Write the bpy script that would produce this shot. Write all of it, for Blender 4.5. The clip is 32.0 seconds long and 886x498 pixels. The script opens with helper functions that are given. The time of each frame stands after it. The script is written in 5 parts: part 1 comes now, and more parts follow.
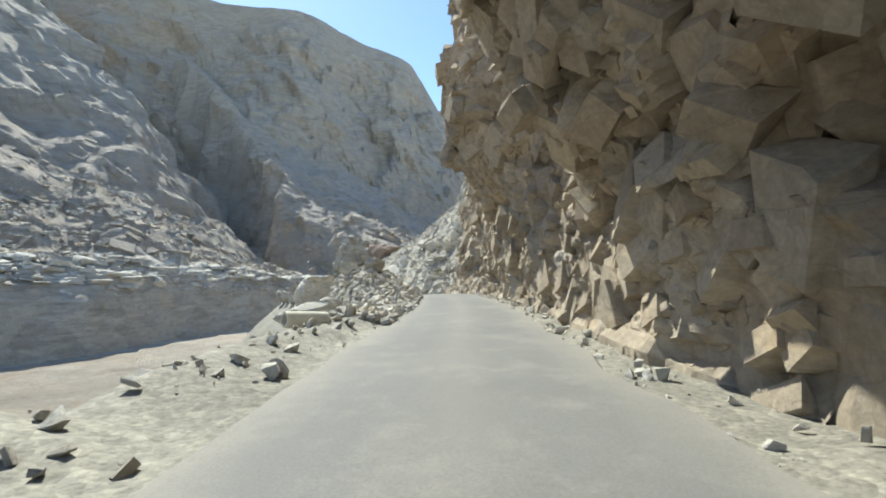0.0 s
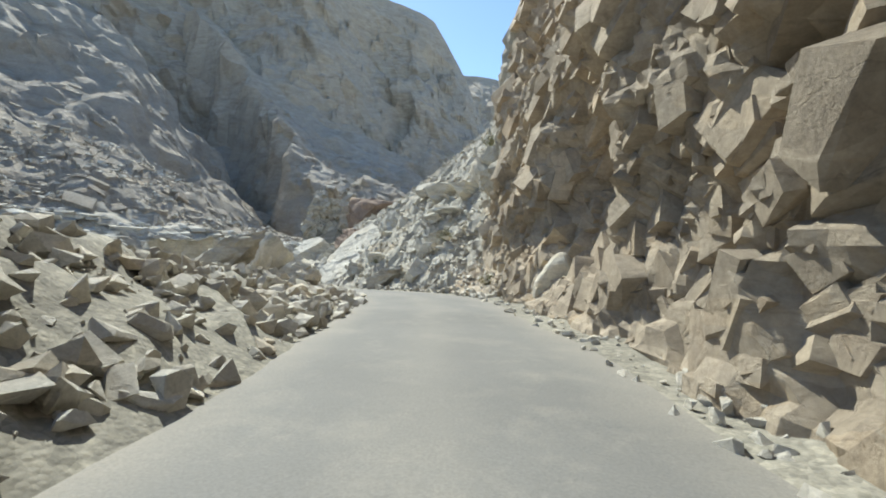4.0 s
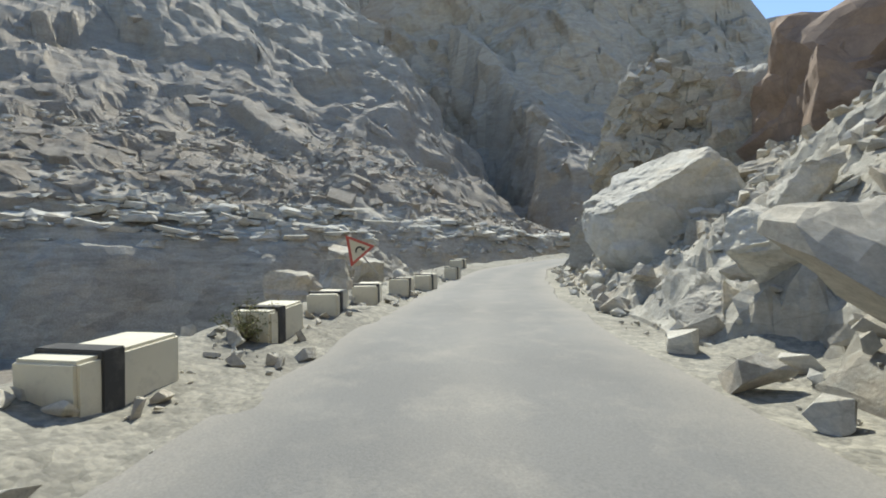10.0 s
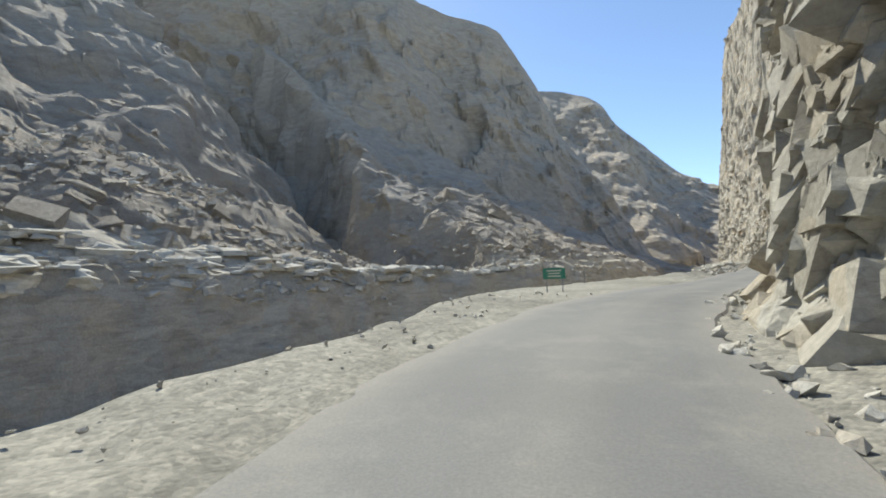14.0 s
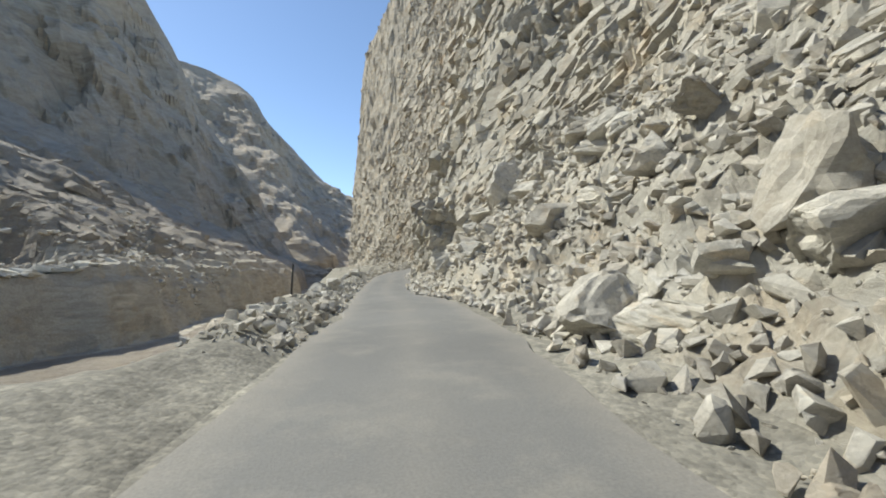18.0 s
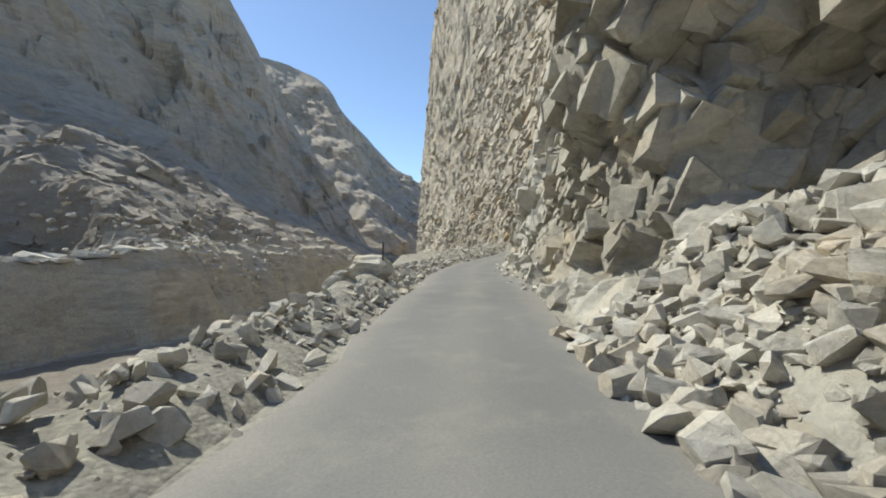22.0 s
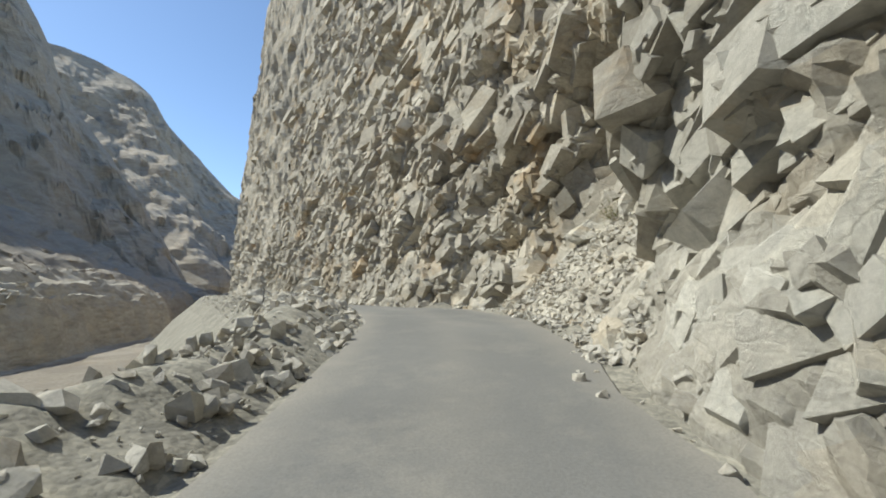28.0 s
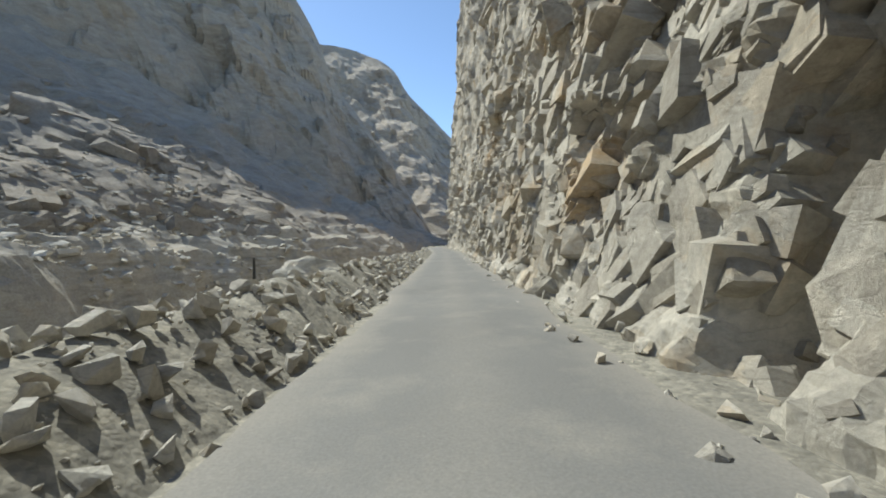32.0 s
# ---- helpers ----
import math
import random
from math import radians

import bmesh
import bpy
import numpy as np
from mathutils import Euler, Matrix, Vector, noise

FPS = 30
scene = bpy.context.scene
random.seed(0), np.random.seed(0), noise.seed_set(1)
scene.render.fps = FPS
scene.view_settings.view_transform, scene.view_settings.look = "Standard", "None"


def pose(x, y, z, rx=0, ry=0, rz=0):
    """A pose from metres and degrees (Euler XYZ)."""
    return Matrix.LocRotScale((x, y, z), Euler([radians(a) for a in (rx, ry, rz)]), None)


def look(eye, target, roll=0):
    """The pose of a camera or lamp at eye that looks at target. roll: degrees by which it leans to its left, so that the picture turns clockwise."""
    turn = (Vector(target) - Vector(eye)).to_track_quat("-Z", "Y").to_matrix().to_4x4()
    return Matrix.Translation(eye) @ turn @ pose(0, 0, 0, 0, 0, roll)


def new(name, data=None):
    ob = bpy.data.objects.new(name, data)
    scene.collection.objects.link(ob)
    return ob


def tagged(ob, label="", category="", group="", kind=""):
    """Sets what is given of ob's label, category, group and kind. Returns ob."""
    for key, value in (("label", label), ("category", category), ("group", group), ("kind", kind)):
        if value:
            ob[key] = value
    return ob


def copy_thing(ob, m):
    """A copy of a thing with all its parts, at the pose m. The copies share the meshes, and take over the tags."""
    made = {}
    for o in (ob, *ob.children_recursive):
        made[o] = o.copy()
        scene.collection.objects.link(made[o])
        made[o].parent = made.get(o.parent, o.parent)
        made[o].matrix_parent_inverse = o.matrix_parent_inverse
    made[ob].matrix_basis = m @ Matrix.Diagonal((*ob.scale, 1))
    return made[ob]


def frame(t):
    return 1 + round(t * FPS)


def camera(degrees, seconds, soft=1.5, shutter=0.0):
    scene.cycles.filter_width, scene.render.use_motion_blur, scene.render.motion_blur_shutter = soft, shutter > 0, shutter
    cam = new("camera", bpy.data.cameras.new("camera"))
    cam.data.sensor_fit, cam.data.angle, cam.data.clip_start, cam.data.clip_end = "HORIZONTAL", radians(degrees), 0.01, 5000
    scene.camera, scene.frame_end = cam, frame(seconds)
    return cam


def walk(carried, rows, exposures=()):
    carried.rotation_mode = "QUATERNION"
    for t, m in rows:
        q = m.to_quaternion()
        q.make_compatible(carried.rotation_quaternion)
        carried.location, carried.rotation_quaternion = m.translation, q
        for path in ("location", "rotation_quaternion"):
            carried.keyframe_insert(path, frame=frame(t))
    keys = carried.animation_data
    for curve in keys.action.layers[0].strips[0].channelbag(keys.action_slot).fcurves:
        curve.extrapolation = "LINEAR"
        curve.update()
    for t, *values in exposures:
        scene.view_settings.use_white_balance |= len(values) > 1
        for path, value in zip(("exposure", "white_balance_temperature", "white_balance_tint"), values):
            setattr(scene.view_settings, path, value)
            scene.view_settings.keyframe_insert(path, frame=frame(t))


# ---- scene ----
cam = camera(91.4, 32.0, soft=1.9)
# seconds, x, y, z, pitch up, lean, heading to the left
PATH = [
    (0.0, -0.01, -0.02, 1.39, 3.99, -0.69, 16.53),
    (0.5, -1.02, 3.81, 1.42, 3.76, -0.99, 15.87),
    (1.0, -2.04, 7.69, 1.44, 2.52, -0.72, 14.74),
    (1.5, -2.99, 11.56, 1.45, 1.67, 1.31, 13.81),
    (2.0, -3.93, 15.30, 1.46, 1.33, 0.85, 13.80),
    (2.5, -4.83, 18.76, 1.48, 1.11, 1.20, 14.94),
    (4.5, -9.17, 31.94, 1.49, 0.02, 0.15, 20.32),
    (5.0, -10.38, 35.19, 1.42, -0.65, -0.84, 21.47),
    (5.5, -11.57, 38.33, 1.31, -2.56, -0.77, 23.56),
    (6.0, -13.00, 41.28, 1.13, -1.60, -1.52, 26.99),
    (6.5, -14.72, 43.98, 0.94, -2.86, -1.27, 33.27),
    (7.0, -16.77, 46.41, 0.75, -2.12, -0.43, 40.53),
    (7.5, -19.36, 48.70, 0.49, -3.43, -0.49, 47.12),
    (8.0, -22.23, 50.88, 0.26, -1.34, 0.22, 51.82),
    (8.5, -25.30, 53.17, -0.02, -2.05, -0.28, 53.40),
    (9.0, -28.55, 55.58, -0.24, -1.39, -1.33, 53.87),
    (9.5, -31.70, 58.11, -0.35, 1.18, -1.02, 53.39),
    (10.0, -34.86, 60.65, -0.41, -0.31, -0.36, 52.04),
    (10.5, -37.88, 63.26, -0.54, 0.48, -0.44, 50.02),
    (11.0, -40.70, 65.97, -0.62, 1.02, -0.41, 48.09),
    (11.5, -43.34, 68.61, -0.67, 0.66, -0.51, 46.21),
    (12.0, -45.77, 71.17, -0.74, -0.17, -0.35, 45.03),
    (12.5, -48.06, 73.67, -0.78, 1.05, -1.89, 44.26),
    (13.0, -50.10, 76.22, -0.76, 2.11, -1.80, 42.58),
    (13.5, -52.10, 78.63, -0.71, 2.22, -0.67, 36.70),
    (14.0, -53.58, 81.24, -0.59, 4.02, -2.12, 27.70),
    (14.5, -54.42, 84.01, -0.45, 2.36, -0.41, 19.38),
    (16.5, -53.66, 96.47, 0.15, 2.05, 2.48, -4.50),
    (17.0, -53.01, 99.74, 0.17, 1.81, 3.26, -10.84),
    (17.5, -51.93, 102.88, 0.14, 0.86, 0.43, -15.84),
    (18.0, -50.91, 105.85, 0.19, 2.61, -1.38, -16.88),
    (18.5, -50.08, 108.69, 0.34, 6.00, -1.41, -15.14),
    (19.0, -49.44, 111.54, 0.44, 3.03, -0.85, -11.67),
    (19.5, -48.88, 114.34, 0.51, 2.62, -1.06, -8.91),
    (20.0, -48.55, 117.12, 0.53, 3.83, 0.97, -6.71),
    (20.5, -48.29, 119.95, 0.48, -0.65, 1.47, -5.89),
    (21.0, -47.96, 122.76, 0.38, -0.99, 1.48, -5.85),
    (21.5, -47.64, 125.52, 0.26, -0.22, 0.06, -6.61),
    (22.0, -47.22, 128.36, 0.21, 1.15, -1.08, -7.38),
    (22.5, -46.78, 131.15, 0.20, 1.83, 0.48, -8.21),
    (23.0, -46.21, 133.95, 0.28, 2.14, -3.64, -9.80),
    (23.5, -45.58, 136.79, 0.42, 3.19, -1.70, -9.59),
    (24.0, -44.98, 139.69, 0.58, 3.91, -1.48, -8.98),
    (24.5, -44.50, 142.55, 0.71, 5.31, 1.22, -8.05),
    (26.5, -41.74, 154.20, 1.03, 4.03, 0.15, -15.91),
    (27.0, -40.60, 157.33, 1.12, 5.23, 0.61, -20.10),
    (27.5, -39.15, 160.31, 1.24, 4.37, 0.29, -24.18),
    (28.0, -37.63, 163.16, 1.43, 5.91, -0.64, -27.23),
    (28.5, -36.12, 165.85, 1.67, 7.28, 1.11, -28.07),
    (29.0, -34.78, 168.38, 1.91, 4.88, 0.85, -27.29),
    (29.5, -33.71, 170.80, 2.13, 6.40, -0.70, -23.75),
    (30.0, -32.91, 173.27, 2.24, 6.00, 2.09, -18.14),
    (30.5, -32.29, 175.78, 2.19, 1.14, 0.32, -13.66),
    (31.0, -31.89, 178.24, 2.09, 1.19, -2.17, -7.85),
    (31.5, -31.76, 180.78, 2.07, 1.82, -1.69, -2.04),
    (32.0, -31.78, 183.33, 2.03, -0.56, -2.00, 2.57),
]
walk(cam, [(t, pose(x, y, z, 90, 0, turn) @ pose(0, 0, 0, up, 0, 0) @ pose(0, 0, 0, 0, 0, lean)) for t, x, y, z, up, lean, turn in PATH],
     [(0.0, 1.05, 6300, 2), (5.0, 0.88, 6300, 2), (10.0, 0.75, 6400, 4), (13.0, 0.72, 6450, 5), (17.0, 0.55, 6500, 5), (27.0, 0.52, 6400, 4), (32.0, 0.55, 6300, 3)])

# ---- world, sun ----
SUN_AZ, SUN_EL = 50.0, 49.0          # degrees to the left of +y, degrees up
world = bpy.data.worlds.new("sky")
scene.world = world
world.use_nodes = True
wn = world.node_tree.nodes
wl = world.node_tree.links
sky = wn.new("ShaderNodeTexSky")
sky.sky_type = "NISHITA"
sky.sun_disc = False
sky.sun_elevation = radians(SUN_EL)
sky.sun_rotation = radians(-SUN_AZ)
sky.altitude = 3000
sky.air_density = 1.0
sky.dust_density = 1.4
wl.new(sky.outputs[0], wn["Background"].inputs[0])
wn["Background"].inputs[1].default_value = 0.15
sun_data = bpy.data.lights.new("sun", "SUN")
sun_data.energy = 4.0
sun_data.angle = radians(0.5)
sun_data.color = (1.0, 0.95, 0.86)
sun = new("sun", sun_data)
sun.matrix_world = look((0, 0, 100), (100 * math.sin(radians(SUN_AZ)), -100 * math.cos(radians(SUN_AZ)), 100 - 100 * math.tan(radians(SUN_EL))))


# ---- numbers: noise on whole arrays ----
def hashed(i, j, k, seed):
    h = (i.astype(np.int64) * 374761393 + j.astype(np.int64) * 668265263 + k.astype(np.int64) * 2147483647 + seed * 1274126177) & 0xFFFFFFFF
    h = ((h ^ (h >> 13)) * 1274126177) & 0xFFFFFFFF
    h = ((h ^ (h >> 16)) * 2246822519) & 0xFFFFFFFF
    return ((h ^ (h >> 15)) & 0xFFFFFF) / float(0x1000000)


def value_noise(p, size, seed=0):
    q = p / size
    b = np.floor(q).astype(np.int64)
    f = q - b
    f = f * f * (3 - 2 * f)
    out = 0
    for a in (0, 1):
        for c in (0, 1):
            for d in (0, 1):
                w = (f[:, 0] if a else 1 - f[:, 0]) * (f[:, 1] if c else 1 - f[:, 1]) * (f[:, 2] if d else 1 - f[:, 2])
                out = out + w * hashed(b[:, 0] + a, b[:, 1] + c, b[:, 2] + d, seed)
    return out * 2 - 1


def fbm(p, size, octaves=4, seed=0, gain=0.5):
    out, amp = 0, 1.0
    for n in range(octaves):
        out = out + amp * value_noise(p, size, seed + n)
        size, amp = size / 2.03, amp * gain
    return out


def blocks(p, size, seed=0, tilt=1.0, groove=0.0, gap=0.06, soft=0.12):
    """Jointed rock: every cell is one broken block with its own level and its own slanted flat face.
    soft: how wide the break between two blocks is; a groove may run along the joints."""
    q = p / size
    b = np.floor(q).astype(np.int64)
    best = np.full(len(p), 1e9)
    second = best.copy()
    cell = np.zeros((len(p), 3), np.int64)
    other = cell.copy()
    for a in (-1, 0, 1):
        for c in (-1, 0, 1):
            for d in (-1, 0, 1):
                ijk = b + (a, c, d)
                i, j, k = ijk.T
                o = q - ijk
                o[:, 0] -= hashed(i, j, k, seed + 1)
                o[:, 1] -= hashed(i, j, k, seed + 2)
                o[:, 2] -= hashed(i, j, k, seed + 3)
                r = (o ** 2).sum(1)
                near = r < best
                next_ = ~near & (r < second)
                other[near] = cell[near]
                other[next_] = ijk[next_]
                second = np.where(near, best, np.minimum(second, r))
                best = np.where(near, r, best)
                cell[near] = ijk[near]
    levels = []
    for which in (cell, other):
        i, j, k = which.T
        level = hashed(i, j, k, seed + 4) - 0.5
        for n in range(3):
            level = level + tilt * (q[:, n] - which[:, n] - hashed(i, j, k, seed + 1 + n)) * (hashed(i, j, k, seed + 5 + n) - 0.5) * 1.6
        levels.append(level)
    edge = np.sqrt(second) - np.sqrt(best)
    w = 0.5 + 0.5 * np.clip(edge / soft, 0, 1)
    level = w * levels[0] + (1 - w) * levels[1]
    if groove:
        level = level - groove * np.exp(-(edge / gap) ** 2)
    return level


def bent(p, seed=0):
    """Places bent a little, so that the cells' edges run unevenly."""
    return p + 0.5 * np.stack([fbm(p, 2.4, 2, seed + n * 7) for n in range(3)], 1)


# ---- the road's line ----
ROAD = [
    (8.1, -28.8, 0.09), (1.6, -5.7, 0.09), (-1.6, 5.9, 0.13), (-4.5, 17.5, 0.17), (-8.2, 28.9, 0.19), (-12.4, 40.1, -0.1), (-15.6, 45.2, -0.45), (-20.1, 49.2, -0.86),
    (-29.6, 56.5, -1.58), (-38.8, 64.2, -1.87), (-47.2, 72.7, -2.07), (-51.5, 78.0, -2.0), (-54.0, 82.5, -1.83), (-54.6, 88.5, -1.5), (-53.8, 94.4, -1.25), (-50.9, 106.0, -1.1),
    (-48.5, 117.7, -0.88), (-47.0, 129.7, -1.09), (-44.7, 141.4, -0.64), (-42.0, 153.1, -0.3), (-37.1, 164.0, 0.21), (-34.0, 170.0, 0.7), (-32.3, 176.0, 0.85), (-31.7, 184.0, 0.8),
    (-32.3, 200.0, 0.82), (-33.0, 216.0, 0.88), (-33.6, 232.0, 0.95), (-34.8, 250.0, 1.05), (-36.6, 270.0, 1.15), (-38.5, 300.0, 1.3), (-34.0, 335.0, 1.5),
]


def spline(points, per=24):
    p = np.array([points[0]] + list(points) + [points[-1]], float)
    out = []
    for a, b, c, d in zip(p, p[1:], p[2:], p[3:]):
        for u in np.arange(per) / per:
            out.append(0.5 * (2 * b + (c - a) * u + (2 * a - 5 * b + 4 * c - d) * u ** 2 + (3 * b - a - 3 * c + d) * u ** 3))
    out.append(p[-1])
    return np.array(out)


LINE = spline(ROAD)
LEN = np.r_[0, np.cumsum(np.hypot(*np.diff(LINE[:, :2], axis=0).T))]
LEN -= LEN[np.argmin(np.hypot(LINE[:, 0], LINE[:, 1]))]
S0, S1 = LEN[0], LEN[-1]
WAY = np.gradient(LINE[:, :2], axis=0)
WAY /= np.linalg.norm(WAY, axis=1)[:, None]


def on_line(s):
    """Place and direction of the road's line at the distances s."""
    s = np.asarray(s, float)
    p = np.stack([np.interp(s, LEN, LINE[:, n]) for n in range(3)], -1)
    w = np.stack([np.interp(s, LEN, WAY[:, n]) for n in range(2)], -1)
    return p, w / np.linalg.norm(w, axis=-1, keepdims=True)


def at_road(s, d, h=0.0):
    """World places from distance along the road, distance to its right and height over it."""
    p, w = on_line(s)
    d = np.asarray(d, float)
    return np.stack([p[..., 0] + d * w[..., 1], p[..., 1] - d * w[..., 0], p[..., 2] + h], -1)


def keyed(s, *pairs):
    k = np.array(pairs, float)
    return np.interp(s, k[:, 0], k[:, 1])


# the right side: foot of the slope, then debris, then the wall
def foot_of(s):
    return keyed(s, (-40, 3.0), (20, 2.8), (44, 2.7), (50, 3.0), (60, 3.1), (84, 3.2), (97, 3.4), (103, 2.35), (112, 2.05), (120, 2.6), (140, 2.4), (148, 1.95), (156, 1.8), (176, 1.7), (188, 1.75), (192, 2.2), (195, 2.6), (198, 3.1), (201.5, 3.2), (203.8, 2.1), (205, 1.85), (215, 1.85), (240, 1.95), (290, 2.8))


def debris_width(s):
    return keyed(s, (30, 0.3), (45, 0.3), (47.5, 1.2), (50, 2.4), (54, 5.0), (58, 11), (62, 21), (72, 22), (80, 19), (90, 13), (98, 6), (103, 0.5), (116, 0.5), (121, 3.0), (126, 5.5), (140, 5), (149, 2.5), (154, 1.3), (158, 0.6), (172, 0.4), (191, 0.4), (193, 2.0), (196, 2.2), (198.5, 0.4), (300, 0.4))


def debris_height(s):
    return keyed(s, (30, 0.3), (45, 0.4), (50, 1.2), (54, 4.0), (58, 9.5), (62, 18.5), (72, 19), (80, 15), (90, 8.5), (98, 4), (103, 0.6), (116, 0.6), (121, 3.2), (126, 6), (140, 6.5), (149, 3.0), (154, 1.5), (158, 0.7), (172, 0.5), (191, 0.5), (193, 2.4), (196, 2.4), (198.5, 0.5), (300, 0.5))


def wall_height(s):
    return keyed(s, (-40, 48), (44, 46), (50, 36), (54, 28), (58, 14), (61, 0.1), (88, 0.1), (95, 4), (100, 8), (106, 12), (114, 11.5), (119, 9), (124, 5), (130, 8), (138, 17), (152, 34), (165, 46), (200, 60), (240, 80), (270, 96), (400, 96))


def wall_lean(s):
    return keyed(s, (-40, 0.05), (30, 0.05), (36, 0.17), (46, 0.22), (53, 0.2), (58, 0.4), (62, 0.9), (90, 0.8), (100, 0.4), (110, 0.18), (117, 0.3), (124, 0.6), (142, 0.75), (150, 0.6), (156, 0.36), (162, 0.26), (172, 0.24), (190, 0.24), (197, 0.2), (202, 0.12), (206, 0.2), (215, 0.25), (245, 0.2), (275, 0.1), (400, 0.08))


def overhang(s):
    return keyed(s, (-40, 1.0), (7, 1.0), (9, 1.0), (10.5, 0.25), (16.5, 0.3), (18.5, 0.85), (21, 1.0), (26, 0.9), (31, 0.6), (33.5, 0.1), (40, 0.0), (189, 0.0), (192, 0.55), (196, 0.5), (198.2, 0.0))


def overhang_start(s):
    return keyed(s, (7, 2.6), (9.8, 2.6), (11, 5.5), (14.5, 5.5), (17, 4.6), (20, 4.0), (21.5, 5.6), (32, 5.6), (36, 2.6), (180, 2.6), (192, 1.8), (210, 1.8))


def lane_left(s):
    """Half of the road's width on the river side, and below on the hill side."""
    return keyed(s, (-40, 2.0), (44, 2.0), (56, 2.3), (100, 2.1), (112, 2.0), (122, 1.6), (300, 1.6))


def lane_right(s):
    return keyed(s, (-40, 2.1), (40, 2.2), (96, 2.25), (102, 1.65), (116, 1.6), (122, 1.75), (150, 1.65), (190, 1.6), (196, 2.0), (200, 2.3), (204, 1.65), (300, 1.7))


# ---- mesh tools ----
def mesh_of(name, verts, faces, material, smooth=False):
    me = bpy.data.meshes.new(name)
    verts = np.asarray(verts, np.float32)
    faces = np.asarray(faces, np.int32)
    me.vertices.add(len(verts))
    me.vertices.foreach_set("co", verts.ravel())
    n = faces.shape[1]
    me.loops.add(faces.size)
    me.loops.foreach_set("vertex_index", faces.ravel())
    me.polygons.add(len(faces))
    me.polygons.foreach_set("loop_start", np.arange(len(faces), dtype=np.int32) * n)
    me.polygons.foreach_set("loop_total", np.full(len(faces), n, np.int32))
    me.polygons.foreach_set("use_smooth", np.full(len(faces), smooth))
    me.update(calc_edges=True)
    me.validate()
    me.materials.append(material)
    return me


def grid_faces(nu, nv):
    i = np.arange((nu - 1) * (nv - 1))
    a = (i // (nv - 1)) * nv + i % (nv - 1)
    return np.stack([a, a + nv, a + nv + 1, a + 1], 1)


def grid_tris(nu, nv):
    q = grid_faces(nu, nv)
    return np.concatenate([q[:, [0, 1, 2]], q[:, [0, 2, 3]]])


def bm_object(name, bm, material, parent=None, smooth=False):
    me = bpy.data.meshes.new(name)
    bm.to_mesh(me)
    bm.free()
    me.materials.append(material)
    for f in me.polygons:
        f.use_smooth = smooth
    ob = new(name, me)
    if parent:
        ob.parent = parent
    return ob


def part(name, bm, material, parent, label=""):
    ob = bm_object(name, bm, material, parent)
    return tagged(ob, label) if label else ob


# ---- materials ----
def material(name):
    m = bpy.data.materials.new(name)
    m.use_nodes = True
    n = m.node_tree.nodes
    return m, n, m.node_tree.links, n["Principled BSDF"]


def noise_node(n, l, coord, scale, detail=6, rough=0.6, stretch=None, turn=None):
    if stretch:
        mp = n.new("ShaderNodeMapping")
        mp.inputs["Scale"].default_value = stretch
        if turn:
            mp.inputs["Rotation"].default_value = [radians(a) for a in turn]
        l.new(coord, mp.inputs[0])
        coord = mp.outputs[0]
    t = n.new("ShaderNodeTexNoise")
    t.inputs["Scale"].default_value = scale
    t.inputs["Detail"].default_value = detail
    t.inputs["Roughness"].default_value = rough
    l.new(coord, t.inputs["Vector"])
    return t.outputs["Fac"]


def ramp(n, l, fac, *stops):
    r = n.new("ShaderNodeValToRGB")
    while len(r.color_ramp.elements) < len(stops):
        r.color_ramp.elements.new(0.5)
    for e, (at, c) in zip(r.color_ramp.elements, stops):
        e.position = at
        e.color = (*c, 1) if len(c) == 3 else c
    l.new(fac, r.inputs[0])
    return r.outputs[0]


def mixed(n, l, fac, a, b, how="MIX"):
    m = n.new("ShaderNodeMix")
    m.data_type = "RGBA"
    m.blend_type = how
    for value, slot in ((fac, m.inputs["Factor"]), (a, m.inputs["A"]), (b, m.inputs["B"])):
        if hasattr(value, "is_linked"):
            l.new(value, slot)
        elif isinstance(value, tuple):
            slot.default_value = (*value, 1)
        else:
            slot.default_value = value
    return m.outputs["Result"]


